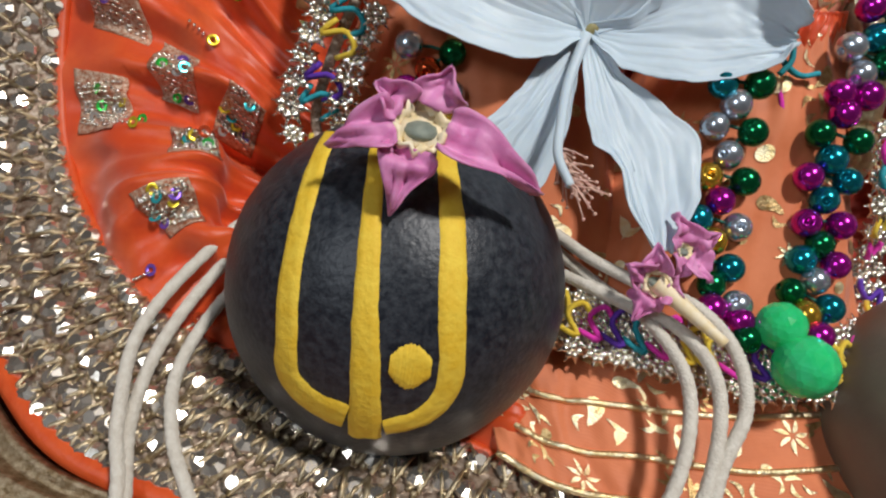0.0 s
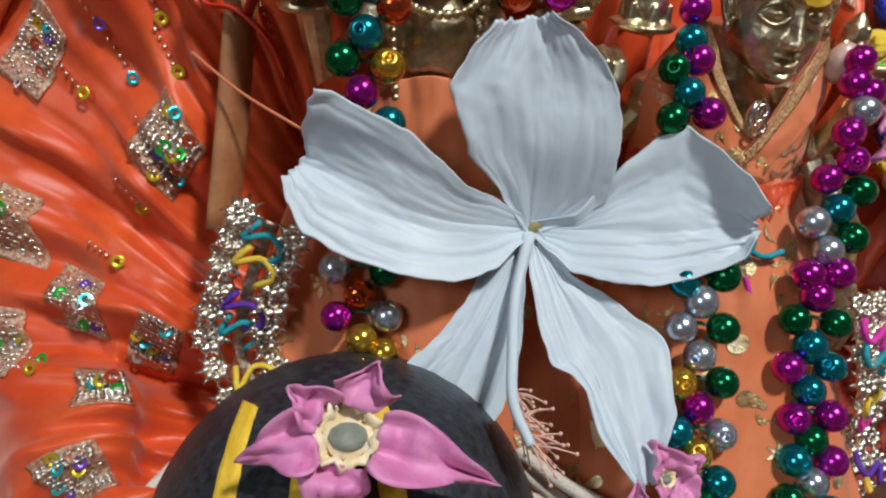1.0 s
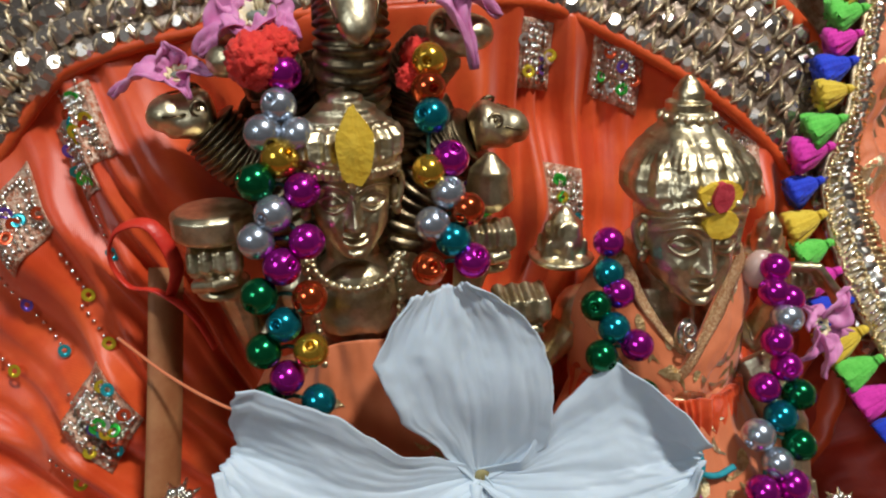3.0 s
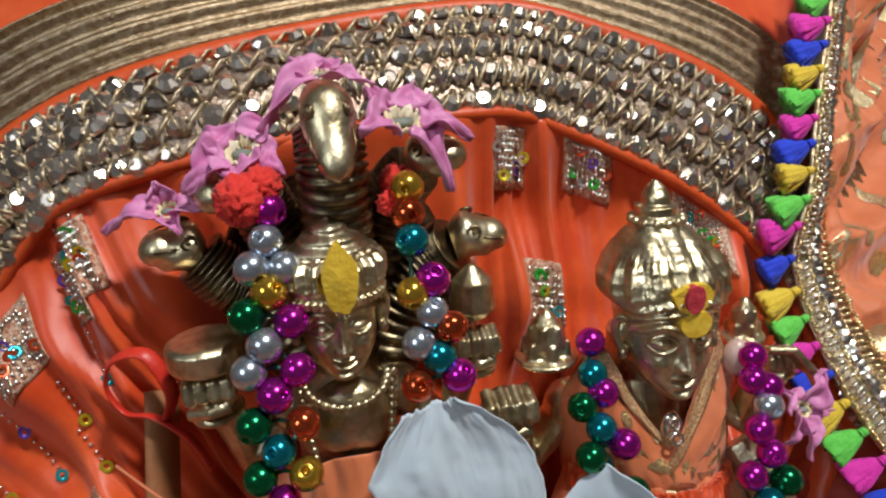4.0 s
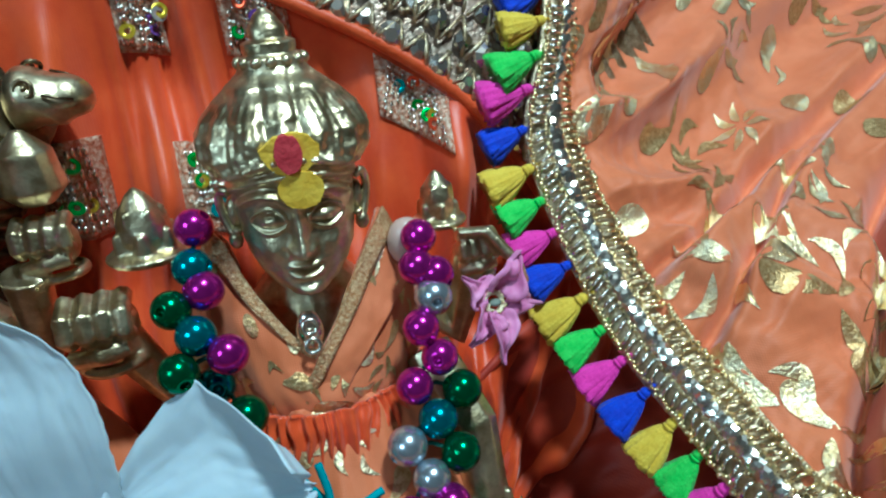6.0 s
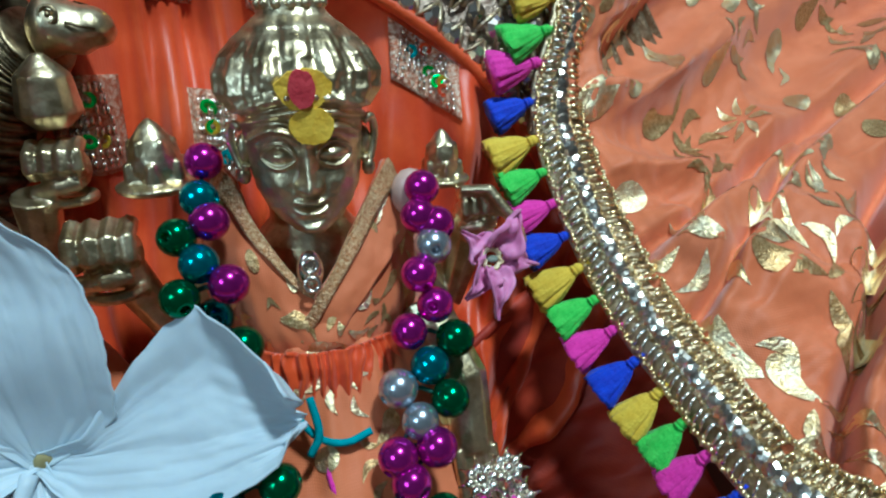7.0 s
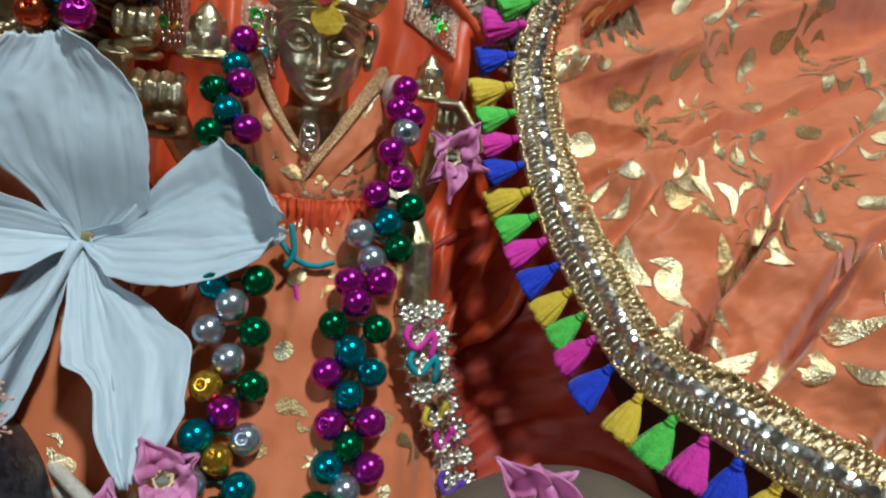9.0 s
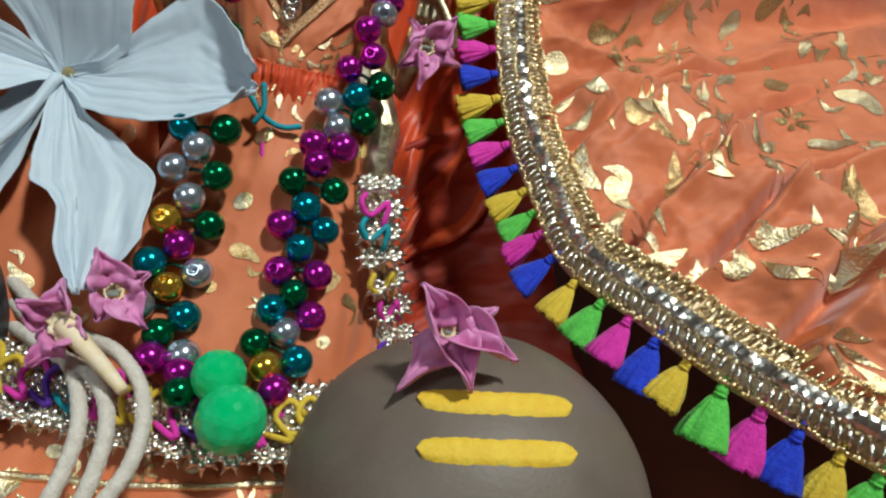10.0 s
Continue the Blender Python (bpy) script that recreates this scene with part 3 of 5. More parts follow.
HEART = Vector((0.0515, 0.1765, 0.060))
hibiscus = thing("hibiscus_flower", HEART, "fresh white hibiscus flower with five petals", "flower")
for k, (pts, half, one, other, lean) in enumerate((
        ([HEART, (.0505, .176, .084), (.0462, .182, .1080)], 0.0200, [(0, .08), (.2, .42), (.45, .86), (.78, 1.04), (.9, .78), (1, .48)],
         [(0, .08), (.06, .4), (.2, .80), (.45, .86), (.65, .82), (.8, .66), (.92, .42), (1, .16)], (0.0, 0.1)),
        ([HEART, (.076, .168, .0650), (.0998, .1632, .0690)], 0.0205, [(0, .08), (.2, .14), (.3, .42), (.42, .76), (.55, .97), (.68, 1.12), (.8, .86), (.93, .48), (1, .14)],
         [(0, .08), (.1, .3), (.2, .53), (.4, .62), (.55, .65), (.68, .58), (.8, .50), (.93, .38), (1, .14)], (0.4, 0.1)),
        ([HEART, (.026, .169, .0655), (-.0035, .178, .0745)], 0.0162, [(0, .08), (.1, .29), (.25, .62), (.4, .79), (.55, .86), (.7, .90), (.85, .88), (.95, .60), (1, .32)],
         [(0, .08), (.1, .23), (.25, .43), (.4, .48), (.55, .70), (.7, .86), (.85, .83), (.95, .82), (1, .70)], (0.1, 0.85)),
        ([HEART, (.061, .156, .043), (.0710, .131, .0225)], 0.0185, [(0, .08), (.25, .22), (.43, .63), (.61, 1.0), (.83, .76), (1, .22)],
         [(0, .08), (.23, .31), (.45, .46), (.56, .49), (.62, .28), (.68, .19), (.82, .24), (.93, .14), (1, .06)], (0.0, 0.0)),
        ([HEART, (.042, .163, .044), (.0290, .148, .0240)], 0.0150, [(0, .08), (.2, .15), (.38, .34), (.58, .6), (.84, .76), (1, .6)],
         [(0, .08), (.2, .45), (.5, .5), (.65, .60), (.94, .98), (1, .9)], (0.0, 0.0)))):
    ob = part("petal", petal(bmesh.new(), pts, half, one, other, 3.7 * k + 1, lean), PETAL)
    under(thick(ob, 0.0003), hibiscus)
column = spline([HEART + Vector((-.001, -0.003, 0.0)), (.0465, .163, .050), (.0435, .148, .0445), (.0415, .136, .0425), (.0435, .127, .040)], 30)
stamen = under(part("stamen_column", tube(bmesh.new(), column, lambda s: 0.0016 - 0.0006 * s, 8), PETAL, None, "long white stamen column"), hibiscus)
bm = bmesh.new()
random.seed(3)
for i in range(46):
    a = column[random.randint(20, 29)]
    d = Vector((random.uniform(0.1, 1), random.uniform(-0.8, 0.3), random.uniform(-0.9, 0.1))).normalized()
    e = a + d * random.uniform(0.004, 0.009)
    tube(bm, [a, (a + e) / 2 + Vector((0, 0, 0.0006)), e], 0.00018, 4)
    ball(bm, e, 0.00045, 6)
part("anther_tuft", bm, ANTHER, stamen, "pale pink thread-like anthers")
under(part("flower_throat", ball(bmesh.new(), HEART + Vector((0.001, -0.0005, 0)), (0.0022, 0.0012, 0.0026), 12), STEM), hibiscus)


# ---- bead necklaces ----
LEFT_OF_CROWNED = [
    ("m", 14.3, 197.9, 150.9), ("s", 13.1, 194.7, 145.1), ("s", 9.7, 192.2, 140.1), ("s", 16.5, 191.9, 139.6), ("o", 12.6, 190.2, 135.2),
    ("g", 7.6, 188.5, 131.2), ("m", 16.5, 187.6, 129.2), ("s", 10.5, 186.0, 125.2), ("m", 16.6, 184.6, 119.3), ("s", 6.7, 184.8, 120.1),
    ("m", 11.3, 183.5, 114.6), ("g", 6.3, 182.2, 109.0), ("c", 16.3, 182.0, 107.9), ("t", 10.6, 181.5, 102.4), ("g", 6.0, 181.0, 96.8),
    ("o", 15.6, 180.9, 96.0), ("m", 10.2, 180.4, 90.2), ("g", 5.6, 180.0, 85.0), ("t", 16.3, 179.8, 83.8), ("s", 5.0, 171.3, 51.1),
    ("g", 16.5, 171.2, 50.7), ("c", 10.7, 168.4, 46.1), ("m", 5.6, 165.7, 41.5), ("s", 17.4, 165.7, 41.6), ("o", 11.6, 162.9, 37.1),
    ("g", 6.5, 158.9, 31.7), ("o", 16.9, 161.0, 34.5),
]
RIGHT_OF_CROWNED = [
    ("o", 44.6, 198.8, 152.7), ("c", 43.8, 195.9, 147.3), ("t", 44.0, 193.0, 142.1), ("o", 42.6, 188.6, 131.5), ("m", 47.4, 189.6, 133.7),
    ("s", 46.4, 186.9, 127.2), ("c", 50.3, 185.6, 123.7), ("s", 42.7, 185.0, 121.1), ("t", 47.0, 184.2, 117.6), ("m", 50.9, 183.1, 112.9),
    ("c", 41.4, 182.9, 112.0),
]
LEFT_OF_SEATED = [
    ("m", 86.6, 193.1, 110.4), ("t", 85.2, 188.4, 104.3), ("m", 86.7, 185.4, 100.6), ("g", 80.7, 183.9, 98.6), ("t", 84.2, 180.8, 94.1),
    ("m", 89.1, 178.3, 90.4), ("g", 80.3, 177.6, 89.0), ("t", 84.9, 183.1, 81.7), ("g", 90.2, 174.7, 79.0), ("t", 84.3, 159.4, 56.8),
    ("g", 94.1, 160.2, 58.0), ("s", 88.5, 156.9, 53.0), ("s", 83.8, 154.1, 47.7), ("g", 94.2, 154.0, 47.6), ("s", 88.7, 151.0, 41.9),
    ("o", 84.2, 147.9, 36.5), ("g", 94.4, 147.9, 36.6), ("m", 88.5, 144.8, 31.8), ("t", 82.9, 141.8, 27.4), ("s", 93.9, 141.4, 26.7),
    ("o", 87.9, 139.0, 23.1), ("s", 82.5, 135.9, 19.0), ("t", 93.0, 135.0, 18.1), ("g", 88.2, 131.6, 14.7), ("m", 87.9, 126.5, 11.0),
    ("s", 94.8, 128.0, 11.8), ("m", 95.0, 124.3, 9.7), ("g", 95.9, 120.2, 7.4),
]
RIGHT_OF_SEATED = [
    ("m", 128.2, 187.1, 102.8), ("m", 126.5, 183.6, 98.0), ("m", 129.9, 182.3, 96.3), ("s", 128.4, 179.8, 92.7), ("m", 124.8, 177.3, 88.0),
    ("m", 127.5, 175.5, 81.7), ("m", 121.7, 174.2, 77.3), ("g", 130.9, 173.4, 74.7), ("t", 124.9, 170.8, 71.0), ("s", 117.9, 168.4, 68.4),
    ("g", 127.7, 166.2, 65.7), ("s", 121.1, 164.2, 63.2), ("m", 115.8, 160.7, 58.5), ("m", 123.5, 161.0, 58.9), ("m", 117.6, 157.7, 54.4),
    ("g", 112.2, 155.1, 49.5), ("g", 122.9, 154.7, 48.9), ("t", 116.6, 152.1, 44.1), ("m", 111.2, 149.7, 39.5), ("t", 122.1, 149.8, 39.6),
    ("t", 116.6, 146.9, 34.9), ("m", 112.5, 143.3, 29.5), ("m", 122.0, 143.5, 29.9), ("g", 117.0, 140.5, 25.3), ("t", 112.3, 137.9, 21.5),
    ("m", 122.0, 137.7, 21.2), ("s", 116.5, 134.6, 17.6), ("g", 109.8, 132.1, 15.1), ("t", 120.3, 129.7, 12.9), ("o", 113.3, 127.6, 11.6),
    ("m", 116.1, 122.9, 8.9),
]


def bead_mesh(mat):
    """A drilled round bead, its hole along z."""
    bm = bmesh.new()
    rows = [(0.0009, 0.0022), (0.0009, 0.00335)] + [(0.0038 * math.sin(a), 0.0038 * math.cos(a)) for a in [0.28 + 2.58 * k / 14 for k in range(15)]] + [(0.0009, -0.00335), (0.0009, -0.0022)]
    return mesh_of(lathe(bm, (0, 0, 0), rows[::-1], 24), "bead", mat)


BEADS = {k: bead_mesh(m) for k, m in BEAD.items()}


def necklace(rows, label, size=1.0):
    random.seed(len(rows))
    base = Vector(rows[-1][1:]) / 1000
    owner = thing("bead_necklace", base, label, "necklace", "bead necklaces")
    last = None
    for c, x, y, z in rows:
        ob = new("bead", BEADS[c])
        p = Vector((x, y, z)) / 1000
        k = size * random.uniform(0.95, 1.04)
        ob.parent = owner
        ob.matrix_basis = pose(*(p - base), random.uniform(30, 150), random.uniform(-60, 60), random.uniform(0, 360)) @ Matrix.Scale(k, 4)
        if last is not None and (p - last).length < 0.03:
            m = (p + last) / 2 + Vector((0, 0.002, 0))
            under(part("thread", tube(bmesh.new(), [last, m, p], 0.0005, 5), THREAD), owner)
        last = p
    return owner


necklace(LEFT_OF_CROWNED, "double string of metallic coloured beads hanging from the crowned idol")
necklace(RIGHT_OF_CROWNED, "double string of metallic coloured beads hanging from the crowned idol")
necklace(LEFT_OF_SEATED, "double string of metallic coloured beads on the orange dress")
necklace(RIGHT_OF_SEATED, "twisted string of metallic coloured beads on the orange dress")


# ---- brass idols ----
def cast(bm, voxel, extra):
    """Fuses the rough body in bm into one cast skin and adds the finer worked shells of extra to it."""
    rough = bpy.data.objects.new("rough_cast", mesh_of(bm, "rough_cast", BRASS))
    scene.collection.objects.link(rough)
    r = rough.modifiers.new("fuse", "REMESH")
    r.mode, r.voxel_size, r.use_smooth_shade = "VOXEL", voxel, True
    s = rough.modifiers.new("soften", "SMOOTH")
    s.factor, s.iterations = 0.5, 2
    graph = bpy.context.evaluated_depsgraph_get()
    skin = bpy.data.meshes.new_from_object(rough.evaluated_get(graph))
    extra.from_mesh(skin)
    bpy.data.objects.remove(rough)
    bpy.data.meshes.remove(skin)
    return extra


def statue(name, bm, label, voxel=0.0004, mat=None, extra=None):
    return tagged(part(name, cast(bm, voxel, extra or bmesh.new()), mat or BRASS), label, "statue")


def vec(p, *pts):
    return [Vector(q) for q in (p, *pts)]


def bell(x, c, w):
    return math.exp(-((x - c) / w) ** 2)


def curve(rows, h):
    """Eased reading of rows of (height, value, value...)."""
    for a, b in zip(rows, rows[1:]):
        if h <= b[0]:
            f = (h - a[0]) / (b[0] - a[0])
            f = 0.5 * f + 0.5 * f * f * (3 - 2 * f)
            return [p + (q - p) * f for p, q in zip(a[1:], b[1:])]
    return list(rows[-1][1:])


def features(x, h):
    """Relief of a calm idol face in millimetres, x across and h up from the chin."""
    a = abs(x)
    r = 0.0
    # brows: two fine arcs over each eye
    r += 1.25 * bell(h, 19.8 - 0.11 * (a - 5.2) ** 2, 0.62) * (1 if 0.8 < a < 9.6 else 0.25)
    r -= 0.55 * bell(h, 21.2 - 0.09 * (a - 5.2) ** 2, 0.5) * (a > 1)
    # eye sockets, balls and lids
    r -= 1.1 * bell(a, 5.0, 3.8) * bell(h, 15.4, 2.7)
    r += 1.9 * bell(a, 5.1, 2.5) * bell(h, 14.8, 1.45)
    e = (a - 5.1) / 3.3
    if abs(e) < 1:
        lid = 1 - e * e
        r += 0.95 * bell(h, 14.8 + 2.35 * lid, 0.42) + 0.8 * bell(h, 14.5 - 1.95 * lid, 0.40) - 0.6 * bell(h, 14.8 + 1.65 * lid, 0.28) - 0.5 * bell(h, 14.5 - 1.3 * lid, 0.26)
        r += 0.4 * bell(h, 14.8 + 3.4 * lid, 0.4)
    # nose
    if h > 8.2:
        r += (0.5 + 2.9 * max(0, min(1, (18.0 - h) / 8.5)) ** 1.1) * bell(a, 0, 1.15 + 0.35 * max(0, (12 - h) / 4)) * (1 if h < 17 else max(0, (19 - h) / 2))
    else:
        r += 3.2 * bell(a, 0, 1.5) * max(0, 1 - (8.2 - h) / 1.1)
    r += 1.3 * bell(a, 1.75, 0.85) * bell(h, 9.2, 0.95)
    r -= 0.5 * bell(a, 2.9, 0.7) * bell(h, 9.2, 1.4)
    # mouth
    smile = 0.045 * a * a
    if a < 3.4:
        taper = 1 - (a / 3.4) ** 2
        r += 0.95 * taper * bell(h, 6.0 + 0.5 * smile, 0.55) + 1.05 * taper * bell(h, 3.95 + smile, 0.65) - 1.15 * taper * bell(h, 5.0 + smile, 0.38)
    r -= 0.5 * bell(a, 0, 2.0) * bell(h, 2.6, 0.6)
    r += 1.0 * bell(a, 0, 2.3) * bell(h, 0.9, 1.3)
    r += 0.9 * bell(a, 5.6, 2.6) * bell(h, 9.3, 3.0)
    return r


# height over the chin, half width, front and back, all in millimetres behind the chin's tip
SEATED_HEAD = [(-2.0, 0.8, 7.0, 9.0), (-0.8, 2.6, 2.4, 10), (0.6, 4.2, 0.7, 12), (2.5, 6.6, 0.5, 14), (5, 8.6, 0.8, 17), (8, 10.1, 1.2, 20), (12, 11.0, 1.6, 23), (16, 11.4, 1.4, 25), (20, 11.8, 0.6, 26),
               (22, 12.0, 0.5, 27), (23.2, 14.2, 0.3, 27.5), (26, 15.9, 0.6, 28), (29, 15.9, 1.7, 28), (32, 14.6, 3.8, 27.5), (34.5, 12.4, 6.4, 27), (36.8, 9.8, 9.0, 26), (39.2, 6.6, 12.0, 25.2),
               (40.4, 6.3, 12.6, 25), (41.6, 6.3, 12.9, 25), (42.2, 4.9, 14.2, 24), (44.2, 5.1, 14.5, 24.2), (44.9, 3.5, 16, 23), (46.4, 3.5, 16.4, 23), (48.6, 2.3, 18, 22.2), (50.2, 0.7, 19.6, 21)]
CROWNED_HEAD = [(-2.0, 0.8, 7.0, 9.0), (-0.8, 2.6, 2.4, 10), (0.6, 4.2, 0.7, 12), (2.5, 6.0, 0.5, 14), (5, 7.9, 0.8, 17), (8, 9.4, 1.2, 20), (12, 10.3, 1.6, 23), (16, 10.6, 1.4, 25), (20, 10.8, 0.6, 26),
                (21.0, 11.0, 0.4, 26), (21.6, 13.6, -1.4, 27), (23.4, 13.9, -1.6, 27), (24.0, 12.8, -0.6, 27), (25.0, 13.0, -0.8, 27), (26.0, 14.0, -1.0, 27), (30.5, 14.2, 0.2, 27), (32.5, 13.0, 2.2, 26.5),
                (33.0, 11.2, 4.2, 25), (35.5, 9.0, 6.0, 24), (38.5, 5.6, 9.0, 22), (41, 3.2, 11.5, 20), (42.5, 0.8, 14, 17)]


def head(bm, chin, k, rows, relief, turn=0.0, cols=250, lines=210):
    """A worked head: chin is its lowest front place, k its scale; relief adds the carving in millimetres."""
    c, top = Vector(chin), rows[-1][0]
    m = Matrix.Rotation(radians(turn), 3, "Z")
    grid = []
    for i in range(lines + 1):
        h = rows[0][0] + (top - rows[0][0]) * i / lines
        w, front, back = curve(rows, h)
        row = []
        for j in range(cols):
            q = 2 * math.pi * j / cols
            a = q - 0.45 * math.sin(q)
            sa, ca = math.sin(a), math.cos(a)
            x = w * math.copysign(abs(sa) ** 0.9, sa)
            d = (back - front) / 2
            y = (front + back) / 2 - d * math.copysign(abs(ca) ** 0.85, ca)
            lift = relief(x, h, a) if ca > -0.2 else 0.0
            row.append(bm.verts.new(c + m @ Vector((x + lift * sa * 0.8, y - lift * max(ca, 0.0), h)) * 0.001 * k))
        grid.append(row)
    for a, b in zip(grid, grid[1:]):
        for j in range(cols):
            bm.faces.new((a[j], a[(j + 1) % cols], b[(j + 1) % cols], b[j]))
    bm.faces.new(grid[0][::-1])
    bm.faces.new(grid[-1])

    def place(x, y, h):
        return c + m @ Vector((x, y, h)) * 0.001 * k

    for s in (-1, 1):
        rim = spline([place(s * 11.6, 8.5, 19.5), place(s * 13.0, 9.5, 20.0), place(s * 13.8, 11, 17.5), place(s * 13.2, 10.5, 13.8), place(s * 12.0, 9.2, 11.0), place(s * 11.2, 8.6, 12.5)], 24)
        tube(bm, rim, 0.00085 * k, 8)
        ball(bm, place(s * 11.6, 11.5, 14.5), (0.0016 * k, 0.0020 * k, 0.0036 * k), 12)
        ball(bm, place(s * 12.0, 9.0, 10.2), (0.0014 * k, 0.0013 * k, 0.0018 * k), 10)
    return place


def seated_carving(x, h, a):
    r = features(x, h) if h < 22.5 and abs(x) < 11 else 0.0
    s = abs(x)
    # hairline in two combed rolls, curls at the sides, lobes of the tall crown
    r += 0.8 * bell(h, 22.9 - 0.020 * x * x, 0.65) + 0.95 * bell(h, 25.6 - 0.022 * x * x, 0.9) * (1 + 0.25 * math.cos(x * 2.6))
    r -= 0.7 * bell(h, 24.2 - 0.021 * x * x, 0.45)
    if 22 < h < 35:
        r += 0.6 * math.cos(a * 15) * min(1, max(0, (s - 8.5) / 3)) * min(1, (h - 22) / 2) * min(1, (35 - h) / 3)
    if 26.5 < h < 40:
        e = min(1, (h - 26.5) / 2) * min(1, (40 - h) / 2)
        r += e * (0.9 * bell(x, 0, 1.8) + 0.8 * bell(s, 5.6, 2.2) - 0.4 * bell(s, 2.9, 0.9) - 0.3 * bell(s, 8.8, 0.9) + 0.7 * bell(h, 34, 1.3) * bell(s, 2.5, 2.5))
    if 23 < h < 37:
        r += 0.07 * math.cos(a * 52 + 0.5 * math.sin(h)) * min(1, (h - 23) / 2) * min(1, (37 - h) / 3) + 0.35 * noise.noise((x * 0.45, h * 0.5, 7))
    return r + 0.12 * noise.noise((x * 0.8, h * 0.8, 4))


def crowned_carving(x, h, a):
    r = features(x, h) if h < 20.8 and abs(x) < 11 else 0.0
    if 25 < h < 33.5:
        r += 0.9 * math.cos(a * 17) * min(1, (h - 25) / 1.5) * (0.5 + 0.5 * min(1, (33.5 - h)))
    if 21.2 < h < 24:
        r += 0.3 * math.cos(a * 40)
    if h > 34:
        r += 0.7 * bell(x, 0, 1.4) + 0.5 * math.cos(h * 2.2)
    return r + 0.12 * noise.noise((x * 0.8, h * 0.8, 9))


def lotus(bm, c, r, h):
    lathe(bm, c, [(0.35 * r, -0.05 * h), (0.7 * r, 0.08 * h), (0.78 * r, 0.25 * h), (0.74 * r, 0.45 * h), (0.55 * r, 0.7 * h), (0.28 * r, 0.9 * h), (0.06 * r, h)], 14)
    for ring_k, (q, up) in enumerate(((0.86, 0.02), (0.62, 0.36))):
        for k in range(6):
            a = k * 1.0472 + 0.52 * ring_k - 1.57
            tube(bm, vec((c[0] + 0.5 * q * r * math.cos(a), c[1] + 0.5 * q * r * math.sin(a), c[2] + up * h), (c[0] + 0.9 * q * r * math.cos(a), c[1] + 0.9 * q * r * math.sin(a), c[2] + (up + 0.12) * h),
                         (c[0] + 0.95 * q * r * math.cos(a), c[1] + 0.95 * q * r * math.sin(a), c[2] + (up + 0.34) * h)), lambda s: 0.36 * r * (1 - 0.7 * s), 8)
    lathe(bm, (c[0], c[1], c[2] - 0.22 * h), [(0.5 * r, 0), (1.15 * r, 0.10 * h), (1.25 * r, 0.20 * h), (0.9 * r, 0.26 * h)], 16)


def fist(bm, c, r):
    ball(bm, c, (r, 0.8 * r, r), 14)
    for k in range(4):
        x = c[0] + r * (-0.78 + 0.52 * k)
        tube(bm, vec((x, c[1] - 0.2 * r, c[2] + 1.05 * r), (x, c[1] - 1.05 * r, c[2] + 0.75 * r), (x, c[1] - 1.2 * r, c[2] + 0.25 * r), (x, c[1] - 0.8 * r, c[2] - 0.05 * r)), 0.27 * r, 8)
    tube(bm, vec((c[0] - 0.95 * r, c[1] - 0.6 * r, c[2] - 0.7 * r), (c[0], c[1] - 1.15 * r, c[2] - 0.45 * r), (c[0] + 0.75 * r, c[1] - 1.0 * r, c[2] - 0.35 * r)), 0.3 * r, 8)
    ring(bm, (c[0], c[1], c[2] - 1.15 * r), (0, 0, 1), 0.85 * r, 0.22 * r, 18, 6)


def crowned_idol():
    bm = bmesh.new()
    x = 0.0265
    lathe(bm, (x, 0.207, 0.02), [(0.024, -0.04), (0.024, 0.0), (0.016, 0.02), (0.0125, 0.045), (0.0135, 0.07), (0.011, 0.082), (0.0065, 0.087), (0.0060, 0.102)], 24)
    ball(bm, (x, 0.1965, 0.098), (0.0105, 0.006, 0.011), 18)
    for s in (-1, 1):
        ball(bm, (x + 0.013 * s, 0.203, 0.100), (0.006, 0.006, 0.007))
        tube(bm, vec((x + 0.014 * s, 0.205, 0.098), (x + 0.026 * s, 0.204, 0.088), (x + 0.028 * s, 0.199, 0.105)), 0.0045, 10)
    fist(bm, (x - 0.030, 0.199, 0.110), 0.0055)
    lathe(bm, (x - 0.030, 0.199, 0.1195), [(0.0078, -0.003), (0.0088, -0.002), (0.0088, 0.0025), (0.0075, 0.0035)], 20)
    fist(bm, (x + 0.033, 0.203, 0.109), 0.0052)
    lathe(bm, (x + 0.033, 0.203, 0.117), [(0.003, 0), (0.006, 0.003), (0.005, 0.010), (0.001, 0.014)], 14)
    fine = bmesh.new()
    head(fine, (x + 0.0002, 0.1862, 0.1137), 0.82, CROWNED_HEAD, crowned_carving, 2.0)
    # necklaces carved on the chest
    for k in range(17):
        a = math.pi * (k / 16)
        ball(fine, (x + 0.0095 * math.cos(a), 0.1925 - 0.0038 * math.sin(a), 0.1115 - 0.0058 * math.sin(a)), 0.0011, 10)
    for s in (-1, 1):
        for k in range(13):
            ball(fine, (x + s * (0.0108 - 0.0002 * k), 0.192 - 0.00015 * k, 0.1115 - 0.0021 * k), 0.0011, 10)
    statue("crowned_idol", bm, "small crowned brass idol seated under a serpent hood", 0.0004, None, fine)


def serpent(bm, pts, r0, r1, ribs):
    """A ribbed serpent body, its belly plates cut as rings."""
    line = spline(pts, 130)
    tube(bm, line, lambda s: (r0 + (r1 - r0) * s) * (1 + 0.24 * (abs(math.sin(s * ribs * 3.1416)) ** 0.7 - 0.6)), 20)
    return line


